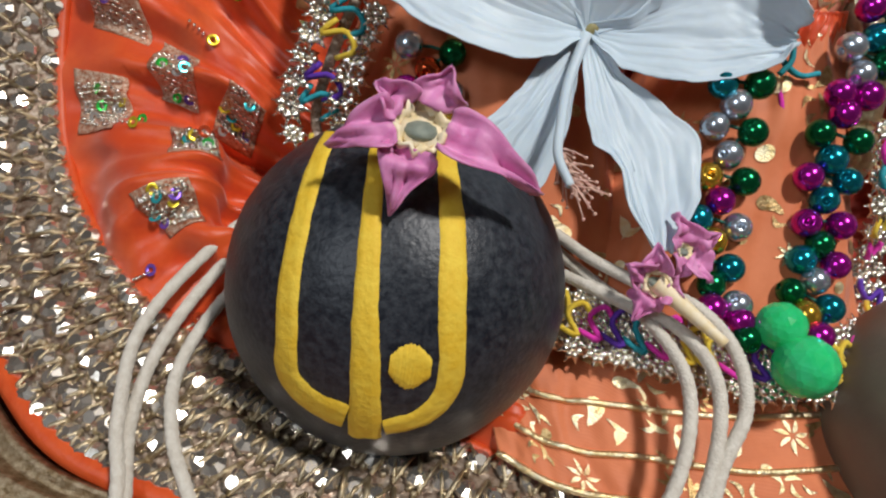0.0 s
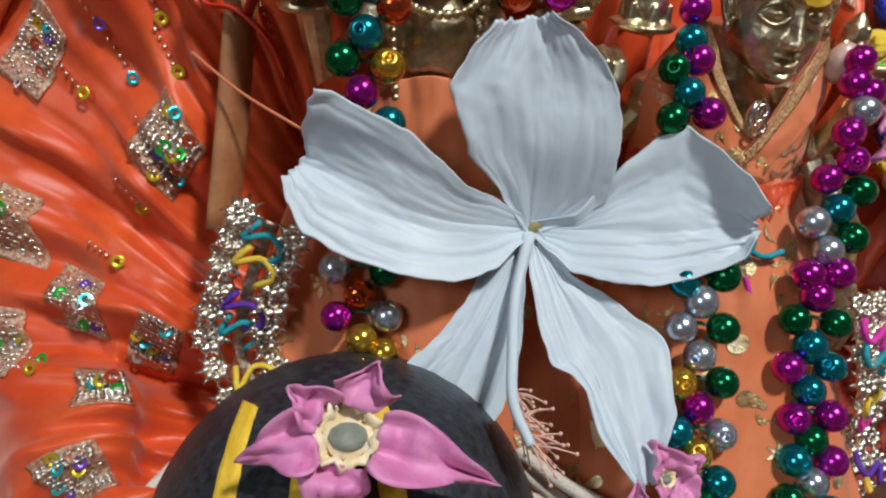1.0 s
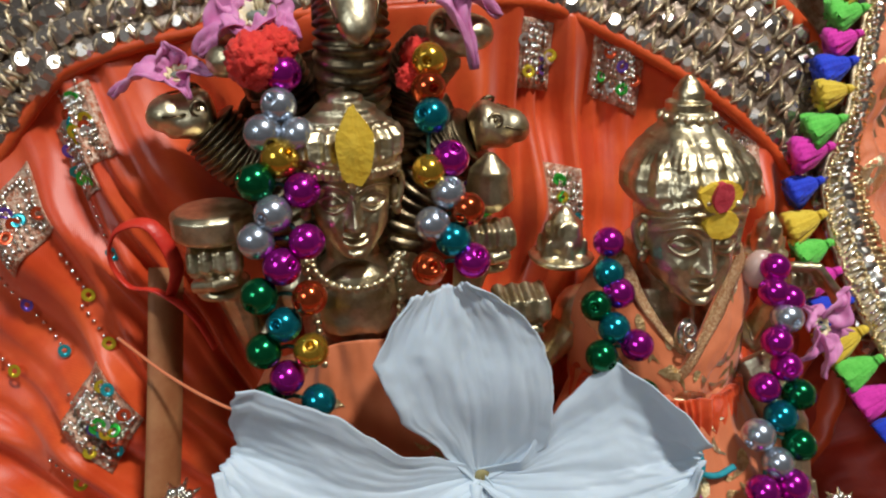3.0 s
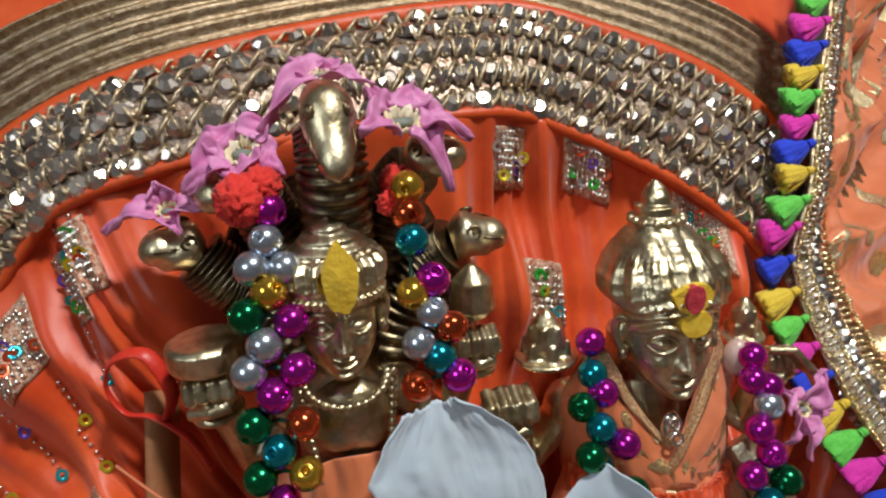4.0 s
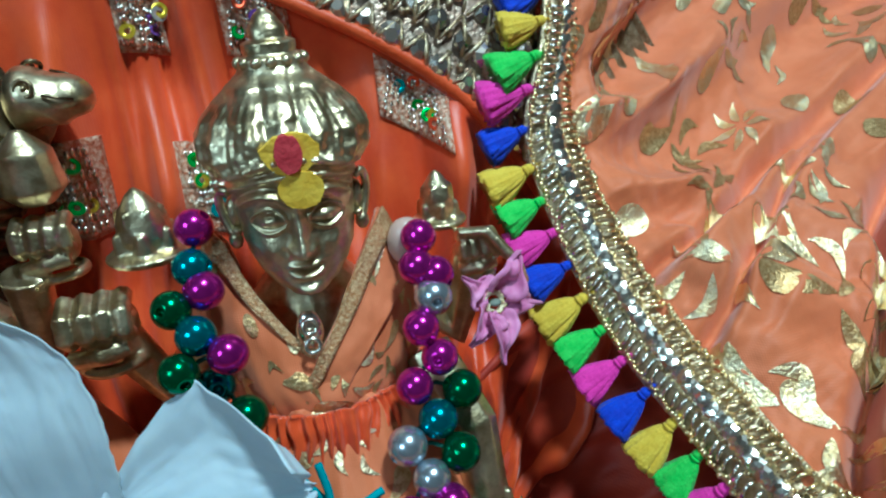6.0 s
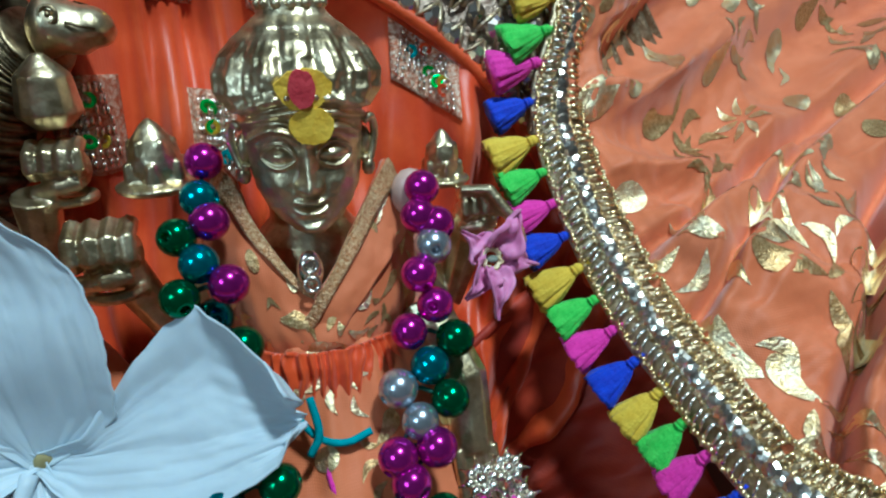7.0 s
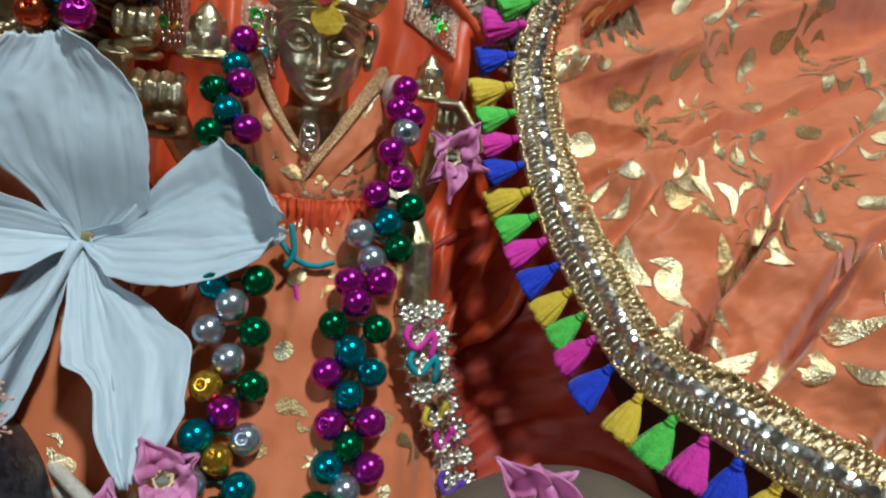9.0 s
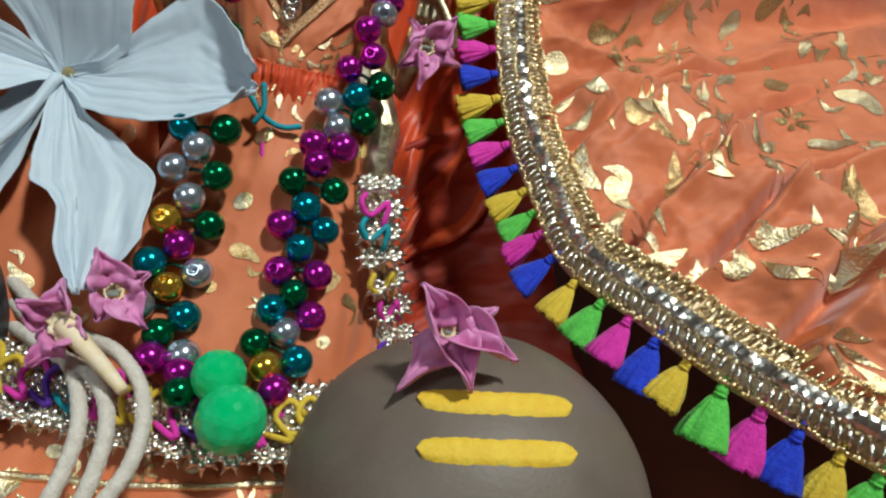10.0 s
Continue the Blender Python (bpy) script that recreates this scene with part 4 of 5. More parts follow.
def snake_head(bm, back, nose, r):
    """A snub serpent head with ringed eyes, brow bulge and a cut mouth, from its neck to its nose."""
    back, nose = Vector(back), Vector(nose)
    d = (nose - back).normalized()
    up = (Vector((0, -0.35, 0.94)) - d * d.dot(Vector((0, -0.35, 0.94)))).normalized()
    side = d.cross(up)
    ln, first = (nose - back).length, len(bm.faces)
    rings = []
    for i in range(29):
        t = i / 28
        w = r * (0.86 + 0.24 * math.sin(math.pi * min(1, t * 1.5)) - 0.30 * max(0, t - 0.5)) * math.sqrt(max(0.0, 1 - max(0, (t - 0.72) / 0.28) ** 2.4))
        lift = 0.30 * r * math.sin(math.pi * min(1, t * 1.9)) - 0.55 * r * max(0, t - 0.55)
        row = []
        for k in range(30):
            a = 2 * math.pi * k / 30
            cut = 1 - 0.16 * bell(math.sin(a), -0.32, 0.13) * (t > 0.5)
            row.append(bm.verts.new(back + d * ln * t + up * lift + (side * math.cos(a) * 1.0 + up * math.sin(a) * 0.88) * w * cut))
        rings.append(row)
    for a, b in zip(rings, rings[1:]):
        for k in range(30):
            bm.faces.new((a[k], a[(k + 1) % 30], b[(k + 1) % 30], b[k]))
    bm.faces.new(rings[0][::-1])
    bm.faces.ensure_lookup_table()
    for f in bm.faces[first:]:
        f.material_index = 1
    for s in (-1, 1):
        eye = back + d * ln * 0.40 + up * 0.88 * r + side * s * 0.78 * r
        n = (side * s + up * 0.55).normalized()
        ring(bm, eye, n, 0.26 * r, 0.075 * r, 16, 6)
        ball(bm, eye, 0.10 * r, 8)
        tube(bm, [back + d * ln * q + up * u * r + side * s * w * r for q, u, w in ((0.55, 0.55, 0.86), (0.70, 0.30, 0.86), (0.84, 0.05, 0.72))], 0.05 * r, 5)


def serpent_hood():
    fine = bmesh.new()
    x = 0.0280
    serpent(fine, [(x, .212, .075), (x, .213, .110), (x + .0005, .209, .135), (x + .0008, .203, .156), (x + .0008, .206, .166)], 0.0088, 0.0072, 26)
    snake_head(fine, (x + 0.0006, .2080, .1735), (x + 0.0016, .1900, .1580), 0.0054)
    for s, neck, nose in ((-1, (-.0045, .2150, .1375), (-.0150, .2100, .1435)), (1, (.0575, .2140, .1330), (.0715, .2125, .1365))):
        serpent(fine, [(x + 0.006 * s, .216, .085), (x + 0.013 * s, .218, .112), (x + 0.022 * s, .2165, .1265), (x + 0.027 * s, .2155, .1310), neck], 0.0090, 0.0068, 24)
        snake_head(fine, neck, nose, 0.0060)
    for s, neck, nose in ((-1, (.0085, .2150, .1530), (.0000, .2050, .1540)), (1, (.0490, .2140, .1540), (.0590, .2060, .1595))):
        serpent(fine, [(x + 0.004 * s, .218, .09), (x + 0.010 * s, .220, .128), (x + 0.016 * s, .219, .146), neck], 0.009, 0.0066, 22)
        snake_head(fine, neck, nose, 0.0058)
    bm = bmesh.new()
    ball(bm, (x, 0.2245, 0.128), (0.030, 0.004, 0.026), 24)
    hood = statue("serpent_hood", bm, "dark brass five-headed serpent hood behind the crowned idol", 0.0006, BRASS_DARK, fine)
    hood.data.materials.append(BRASS)


def seated_idol():
    bm = bmesh.new()
    x = 0.106
    lathe(bm, (x, 0.205, 0.0), [(0.028, -0.03), (0.028, 0.02), (0.018, 0.04), (0.015, 0.06), (0.017, 0.08), (0.012, 0.09), (0.0085, 0.094), (0.0085, 0.106)], 24)
    # raised hands with lotus buds
    for s, hand, bud in ((-1, (.0655, .198, .0920), (.0770, .1985, .1060)), (1, (.1430, .198, .0930), (.1368, .203, .1005))):
        ball(bm, (x + 0.019 * s, 0.205, 0.085), (0.008, 0.008, 0.008))
        tube(bm, vec((x + 0.02 * s, 0.205, 0.085), (x + 0.033 * s, 0.204, 0.072), hand), lambda q: 0.006 - 0.001 * q, 10)
        fist(bm, hand, 0.0066 if s < 0 else 0.0046)
        lotus(bm, bud, 0.0066 if s < 0 else 0.0052, 0.0125 if s < 0 else 0.011)
    for k in range(4):
        tube(bm, vec((.1385, .1975 - .0012 * k, .0975 + .0006 * k), (.1440, .1950 - .0014 * k, .0975 + .0008 * k), (.1490, .190 - .001 * k, .0930), (.1505, .187, .0880)), 0.0013, 8)
    # open hand that shows beside the beads
    tube(bm, vec((.128, .19, .075), (.134, .178, .062), (.134, .172, .048)), lambda q: 0.0058 - 0.001 * q, 10)
    for k in range(4):
        tube(bm, vec((.130 + .0025 * k, .170, .050), (.1305 + .0025 * k, .165, .040), (.130 + .0022 * k, .165, .033)), 0.0014, 6)
    fine = bmesh.new()
    place = head(fine, (x - 0.0004, 0.1806, 0.0975), 1.0, SEATED_HEAD, seated_carving, -2.0)
    for k in range(14):
        a = k * 0.4488
        ball(fine, place(6.2 * math.sin(a), 18.9 - 6.2 * math.cos(a), 41.0), 0.0011, 10)
    statue("seated_idol", bm, "small brass idol with tall crown holding lotus buds", 0.0004, None, fine)
    bm = bmesh.new()
    ring(bm, (.1042, .1815, .0908), (0, -1, 0.35), 0.0014, 0.0005)
    ring(bm, (.1042, .1805, .0872), (0, -1, 0.35), 0.0014, 0.0005)
    ball(bm, (.1042, .1835, .0889), (0.0027, 0.0016, 0.0044))
    tagged(part("pendant", bm, SILVER_BEAD), "small silver pendant with two rings", "pendant")


crowned_idol()
serpent_hood()
seated_idol()


# ---- dresses ----
def crumple(k, seed):
    return lambda u, v: k * (noise.noise((u * 9, v * 2.5, seed)) + 0.5 * noise.noise((u * 22, v * 6, seed + 3)))


dress = thing("idol_dress", (0.106, 0.17, -0.01), "orange printed dress with a silver lace hem on the seated idol", "dress")
gown = Sheet([[(.083, .200, .072), (.092, .184, .073), (.106, .180, .074), (.121, .184, .073), (.130, .200, .070)],
              [(.074, .195, .045), (.086, .172, .052), (.106, .166, .056), (.126, .171, .053), (.139, .190, .045)],
              [(.064, .175, .016), (.078, .153, .030), (.104, .149, .033), (.129, .154, .030), (.146, .180, .020)],
              [(.056, .150, -.006), (.072, .131, .002), (.100, .127, .004), (.130, .130, .004), (.150, .158, .002)]], crumple(0.0022, 3))
cloth_part("gown", gown.mesh(110, 70), SALMON, dress)
top = Sheet([[(.0895, .197, .1080), (.0915, .1925, .1065), (.0960, .1880, .0955), (.1048, .1835, .0845), (.1128, .1870, .0950), (.1205, .1925, .1060), (.1228, .197, .1070)],
             [(.082, .199, .094), (.087, .190, .093), (.0945, .184, .0865), (.105, .1810, .0800), (.1155, .184, .0865), (.124, .190, .0925), (.129, .199, .091)],
             [(.082, .201, .074), (.089, .187, .074), (.097, .181, .074), (.106, .179, .074), (.115, .181, .074), (.123, .187, .074), (.131, .201, .073)],
             [(.084, .203, .064), (.090, .189, .064), (.098, .183, .064), (.106, .181, .064), (.114, .183, .064), (.122, .189, .064), (.129, .203, .064)]], crumple(0.0008, 8))
cloth_part("bodice", top.mesh(90, 50), SALMON, dress)
cloth_part("neck_trim", top.mesh(90, 8, v0=0.0, v1=0.14, lift=0.0009), GLITTER, dress, "gold glitter neck edging", 0.0005)
lap = Sheet([[(.1228, .1960, .1070), (.1200, .1920, .1050), (.1130, .1862, .0945), (.1045, .1812, .0835), (.1000, .1812, .0760)],
             [(.1290, .1960, .0930), (.1250, .1895, .0920), (.1180, .1832, .0865), (.1100, .1797, .0775), (.1050, .1790, .0715)]], crumple(0.0006, 4))
cloth_part("collar_lap", lap.mesh(60, 16), SALMON, dress, "crossed collar flap")
cloth_part("lap_trim", lap.mesh(60, 6, v0=0.0, v1=0.34, lift=0.0008), GLITTER, dress, "gold glitter edging", 0.0005)
waist = Sheet([[(.083, .199, .0735), (.089, .1855, .0737), (.097, .1785, .0740), (.106, .1765, .0742), (.115, .1785, .0740), (.123, .1855, .0737), (.131, .199, .0730)],
               [(.082, .198, .0685), (.088, .1840, .0687), (.097, .1765, .0690), (.106, .1745, .0692), (.115, .1765, .0690), (.124, .1840, .0687), (.132, .198, .0680)],
               [(.081, .197, .0620), (.087, .1830, .0620), (.096, .1755, .0622), (.106, .1735, .0622), (.116, .1755, .0622), (.125, .1830, .0620), (.133, .197, .0615)]],
              lambda u, v: 0.0007 * math.sin(u * 150 + 5 * noise.noise((u * 9, v * 2, 4))) + 0.0006 * noise.noise((u * 20, v * 5, 2)))
cloth_part("waistband", waist.mesh(220, 16), ORANGE, dress, "gathered red orange waistband")
robe = thing("idol_robe", (0.02, 0.17, -0.01), "orange printed robe with a silver lace hem on the crowned idol", "dress")
cloak = Sheet([[(.004, .205, .080), (.014, .194, .088), (.0265, .190, .092), (.040, .194, .088), (.052, .207, .080)],
               [(-.006, .200, .060), (.010, .186, .066), (.0265, .181, .068), (.048, .186, .066), (.066, .200, .060)],
               [(-.014, .188, .036), (.004, .172, .038), (.0285, .166, .040), (.055, .170, .038), (.074, .185, .030)],
               [(-.024, .180, .010), (-.002, .156, .006), (.030, .139, .000), (.060, .138, .000), (.084, .150, .000)]], crumple(0.002, 5))
cloth_part("robe", cloak.mesh(110, 70), SALMON, robe)
apron = Sheet([[(.026, .150, -.012), (.042, .137, -.010), (.065, .135, -.008), (.10, .130, -.004), (.14, .136, -.006)],
               [(.034, .128, -.020), (.050, .117, -.020), (.07, .113, -.018), (.105, .110, -.014), (.15, .118, -.014)],
               [(.040, .108, -.029), (.054, .099, -.028), (.075, .095, -.026), (.11, .092, -.024), (.16, .098, -.024)]], crumple(0.0016, 6))
front = thing("front_cloth", (0.07, 0.115, -0.03), "orange cloth strip with gold print and a gold edge", "cloth")
cloth_part("strip", apron.mesh(110, 30), SALMON, front)
for v in (0.42, 0.70, 1.0):
    under(part("gold_edge", tube(bmesh.new(), [apron.at(k / 80, v + 0.02 * noise.noise((k * 0.08, v, 2)), 0.0005) for k in range(81)], 0.0009, 6), FOIL, None, "crimped gold edging"), front)
random.seed(11)
for sheet, owner, count, gap in ((gown, dress, 30, 0.011), (top, dress, 22, 0.0075), (cloak, robe, 22, 0.012), (apron, front, 24, 0.0105)):
    placed = []
    for _ in range(600):
        u, v = random.uniform(0.06, 0.94), random.uniform(0.1, 0.9)
        p = sheet.bare(u, v)
        if len(placed) < count and all((p - q).length > gap for q in placed):
            placed.append(p)
            sprig(sheet, owner, u, v, random.uniform(0.005, 0.008), random.uniform(0, 6.28), FOIL_DULL if random.random() < 0.5 else FOIL)


# ---- stone border, sequins and embroidery on the spread skirt ----
def gem_mesh(r, h, mat, sides=7):
    bm = bmesh.new()
    lathe(bm, (0, 0, 0), [(r, 0), (r * 0.92, 0.35 * h), (r * 0.45, h)], sides)
    return mesh_of(bm, "rhinestone", mat, False)


def frame_on(p, n, spin):
    """A pose at p whose z points along n."""
    return Matrix.Translation(p) @ n.to_track_quat("Z", "Y").to_matrix().to_4x4() @ Matrix.Rotation(spin, 4, "Z")


random.seed(21)
gem_shapes = [gem_mesh(0.0035, 0.0021, RHINESTONE, 9), gem_mesh(0.0031, 0.0019, RHINESTONE, 8), gem_mesh(0.0038, 0.0022, RHINESTONE, 10)]
rest = bmesh.new()
count = 0
for i in range(112):
    for j in range(5):
        u = (i + 0.5 * (j % 2) + random.uniform(-0.12, 0.12)) / 112
        v = (j + 0.55) / 5.1 + random.uniform(-0.02, 0.02)
        p = border.at(u, v, 0.0006)
        n = (border.normal(u, v) + Vector([random.uniform(-0.3, 0.3) for _ in range(3)])).normalized()
        if 0.42 < u < 0.92 and count < 290:
            count += 1
            ob = new("rhinestone", random.choice(gem_shapes))
            under(ob, skirt)
            ob.matrix_basis = frame_on(p, n, random.random() * 6)
        else:
            lathe(rest, (0, 0, 0), [(0.0036, 0), (0.0033, 0.0008), (0.0016, 0.0021)], 9, frame_on(p, n, random.random() * 6))
tagged(under(part("stone_paving", rest, RHINESTONE, None, "rows of silver foil stones", False), skirt), kind="stuff")
seeds = bmesh.new()
for _ in range(1500):
    u, v = random.random(), random.uniform(0.02, 0.98)
    ball(seeds, border.at(u, v, 0.0007), random.uniform(0.0006, 0.0012), 6)
tagged(under(part("border_beading", seeds, ZARI, None, "tiny silvered beads"), skirt), kind="stuff")
loops = bmesh.new()
for i in range(224):
    for j in range(5):
        u, v = (0.5 * i + 0.25 + 0.25 * (j % 2)) / 112 + random.uniform(-0.001, 0.001), (j + 0.55) / 5.1
        lean = 0.0030 if i % 2 else -0.0012
        tube(loops, [border.at(u - lean, v - 0.09, 0.0012), border.at(u, v, 0.0026), border.at(u + lean, v + 0.09, 0.0012)], random.uniform(0.0004, 0.0007), 5)
tagged(under(part("thread_lattice", loops, ZARI, None, "slanting metal threads"), skirt), kind="stuff")


def sequin_mesh(mat):
    bm = bmesh.new()
    n = 12
    rows = [[bm.verts.new((r * math.cos(6.2832 * k / n), r * math.sin(6.2832 * k / n), h)) for k in range(n)] for r, h in ((0.0007, 0.0001), (0.0011, 0.0003), (0.0018, 0.0002))]
    for a, b in zip(rows, rows[1:]):
        for k in range(n):
            bm.faces.new((a[k], a[(k + 1) % n], b[(k + 1) % n], b[k]))
    return mesh_of(bm, "sequin", mat)


SEQUINS = [sequin_mesh(m) for m in SEQUIN]
random.seed(33)
spots = [(0.772, 0.9), (0.828, 0.917), (0.883, 0.9), (0.728, 0.683), (0.789, 0.667), (0.494, 0.567), (0.422, 0.833), (0.483, 0.883), (0.394, 0.467),
         (0.356, 0.617), (0.594, 0.9), (0.533, 0.867), (0.578, 0.867), (0.506, 0.567), (0.378, 0.867), (0.4, 0.683), (0.30, 0.72)]
bugles = bmesh.new()
for u0, v0 in spots:
    cloth_part("net_patch", inner.mesh(16, 16, u0 - 0.0135, u0 + 0.0135, v0 - 0.062, min(v0 + 0.062, 0.99), 0.0006), NET, skirt, "silver net patch", 0.0003)
    lean = random.uniform(0, 6.28)
    for k in range(6):
        a, q = random.uniform(0, 6.28), random.random() ** 0.6
        u, v = u0 + 0.013 * q * math.cos(a), v0 + 0.055 * q * math.sin(a)
        n = (inner.normal(u, v) + Vector([random.uniform(-0.4, 0.4) for _ in range(3)])).normalized()
        ob = new("sequin", SEQUINS[random.choice((0, 0, 1, 1, 2, 3, 4, 5))])
        under(ob, skirt)
        ob.matrix_basis = frame_on(inner.at(u, v, 0.0011), n, 0)
    for r in range(8):
        for k in range(11):
            u, v = u0 + 0.0022 * (k - 5) * (1 - 0.04 * r) + random.uniform(-0.0004, 0.0004), v0 + 0.0135 * (r - 3.5) + random.uniform(-0.002, 0.002)
            if random.random() < 0.8:
                tube(bugles, [inner.at(u, v - 0.005, 0.0006), inner.at(u, v, 0.0011), inner.at(u, v + 0.005, 0.0006)], 0.0005, 5)
for k in range(22):
    u, v = random.uniform(0.2, 0.6), random.uniform(0.5, 0.95)
    ob = new("sequin", SEQUINS[random.choice((0, 1, 2, 3, 4))])
    under(ob, skirt)
    ob.matrix_basis = frame_on(inner.at(u, v, 0.0011), inner.normal(u, v), 0)
    for d in range(5):
        ball(bugles, inner.at(u + 0.0005 * d, v + 0.014 * (d + 1), 0.0006), 0.0006, 6)
tagged(under(part("bugle_embroidery", bugles, SILVER_BEAD, None, "silver bead embroidery patches"), skirt), kind="stuff")


# ---- tasselled lace along the printed cloth ----
lace = thing("tassel_lace", (0.2, 0.15, -0.02), "gold bead lace with blue, yellow, green and magenta tassels", "trim")
EDGE_LINE, NEXT_LINE = spline(K0, 600), spline(K1, 600)
runs = [0.0]
for a, b in zip(EDGE_LINE, EDGE_LINE[1:]):
    runs.append(runs[-1] + (b - a).length)


def on_edge(s):
    """Place, way along, way out over the edge and way up, s metres along the lace."""
    k = min(max(int(np.searchsorted(runs, s)), 1), 598)
    p, along = EDGE_LINE[k], (EDGE_LINE[k + 1] - EDGE_LINE[k - 1]).normalized()
    off = (EDGE_LINE[k] - NEXT_LINE[k]).normalized() * 0.8 + Vector((0, -0.15, -0.50))
    off = (off - along * off.dot(along)).normalized()
    up = off.cross(along).normalized()
    return p, along, off, up if up.z > 0 else -up


def tassel_mesh(mat, seed):
    bm = bmesh.new()
    rows = []
    n = 44
    for i in range(12):
        t = i / 11
        r = 0.0010 + 0.0042 * t ** 0.7 * (1 - 0.10 * t ** 6)
        row = []
        for k in range(n):
            a = 6.2832 * k / n
            strand = 1 + 0.13 * math.cos(15 * a + 2.2 * noise.noise((k * 0.3, t * 1.5, seed))) + 0.34 * t * noise.noise((k * 0.45, t * 1.2, seed))
            fray = 0.0011 * noise.noise((k * 0.8, 1, seed)) * t ** 8
            row.append(bm.verts.new((r * strand * math.cos(a), 0.52 * r * strand * math.sin(a), -0.0022 - 0.0108 * t - fray)))
        rows.append(row)
    for a, b in zip(rows, rows[1:]):
        for k in range(n):
            bm.faces.new((a[k], a[(k + 1) % n], b[(k + 1) % n], b[k]))
    bm.faces.new(rows[-1])
    return mesh_of(bm, "tassel", mat)


def knot_mesh(mat):
    """The bound head of a tassel with its hanging thread."""
    bm = bmesh.new()
    ball(bm, (0, 0, -0.0012), (0.0014, 0.0013, 0.0016), 12)
    ring(bm, (0, 0, -0.0022), (0, 0, 1), 0.0011, 0.0004, 14, 6)
    tube(bm, vec((0, 0, 0.002), (0, 0.0003, 0), (0, 0, -0.002)), 0.0005, 6)
    return mesh_of(bm, "tassel_knot", mat)


TASSELS = {c: tassel_mesh(YARN[c], k * 3.3) for k, c in enumerate(("blue", "yellow", "green", "magenta"))}
KNOTS = {c: knot_mesh(YARN[c]) for c in TASSELS}
random.seed(8)
ORDER = ("yellow", "green", "magenta", "blue")
for i in range(-18, 20):
    s = 0.1645 + (0.0086 if i < 0 else 0.0083) * i
    if not 0.002 < s < runs[-1] - 0.002:
        continue
    p, along, off, up = on_edge(s)
    hang = (off + Vector((0, 0, -0.25 - 0.06 * max(0, i - 8))) + along * random.uniform(-0.12, 0.2) + up * random.uniform(-0.05, 0.1)).normalized()
    if i < 1:
        f = min(1.0, (1 - i) / 5)
        hang = (hang * (1 - f) + Vector((-0.93, -0.12, -0.20 + 0.10 * random.uniform(-1, 1))) * f).normalized()
    side = along.cross(hang).normalized()
    m = Matrix((hang.cross(side), side, -hang)).transposed().to_4x4()
    ob = new("tassel", TASSELS[ORDER[i % 4]])
    under(ob, lace)
    ob.matrix_basis = Matrix.Translation(p + off * 0.0078 + up * 0.0004) @ m @ Matrix.Scale(random.uniform(0.92, 1.08), 4)
    new("tassel_knot", KNOTS[ORDER[i % 4]]).parent = ob
bm = bmesh.new()
tube(bm, vec((0, -0.0022, 0), (0, -0.0006, 0.0009), (0, 0.0006, 0.0009), (0, 0.0022, 0)), 0.0005, 6)
bar = mesh_of(bm, "gold_loop", GOLD_BEAD)
bar_pale = bar.copy()
bar_pale.materials[0] = SILVER_BEAD
bm = bmesh.new()
lathe(bm, (0, 0, 0), [(0.0022, 0), (0.0023, 0.0005), (0.0016, 0.0013), (0.0005, 0.0015)], 9)
disc_mesh = mesh_of(bm, "silver_disc", SILVER_BEAD, False)
n_steps = int(runs[-1] / 0.0021)
for i in range(n_steps):
    p, along, off, up = on_edge(0.0021 * i + 0.001)
    m = Matrix((along, off, up)).transposed().to_4x4()
    for d, mesh, name, tilt in ((-0.0042, bar, "gold_loop", 18), (0.0, disc_mesh, "silver_disc", 0), (0.0045, bar_pale, "silver_loop", -18)):
        ob = new(name, mesh)
        under(ob, lace)
        ob.matrix_basis = (Matrix.Translation(p + off * d + up * (0.0016 + random.uniform(-0.0002, 0.0005))) @ m
                           @ Euler((radians(random.uniform(-25, 25)), radians(random.uniform(-25, 25)), radians(tilt + random.uniform(-12, 12)))).to_matrix().to_4x4())
bits = bmesh.new()
for i in range(int(runs[-1] / 0.0010)):
    p, along, off, up = on_edge(0.0010 * i)
    for d in (-0.0070, -0.0022, 0.0022, 0.0072):
        ball(bits, p + off * (d + random.uniform(-0.0005, 0.0005)) + up * (0.0013 + random.uniform(-0.0003, 0.0005)), random.uniform(0.0006, 0.0009), 6)
tagged(under(part("lace_beading", bits, GOLD_BEAD, None, "tiny gilt beads"), lace), kind="stuff")
tape = bmesh.new()
prev = None
for i in range(0, 600, 3):
    p, along, off, up = on_edge(runs[i])
    row = [tape.verts.new(p + off * d + up * h) for d, h in ((-0.0075, 0.0004), (0.0, 0.0011), (0.0080, 0.0006), (0.0080, -0.0004), (0.0, 0.0001), (-0.0075, -0.0004))]
    if prev:
        for k in range(6):
            tape.faces.new((prev[k], prev[(k + 1) % 6], row[(k + 1) % 6], row[k]))
    prev = row
under(part("lace_tape", tape, ZARI, None, "woven gold tape"), lace)


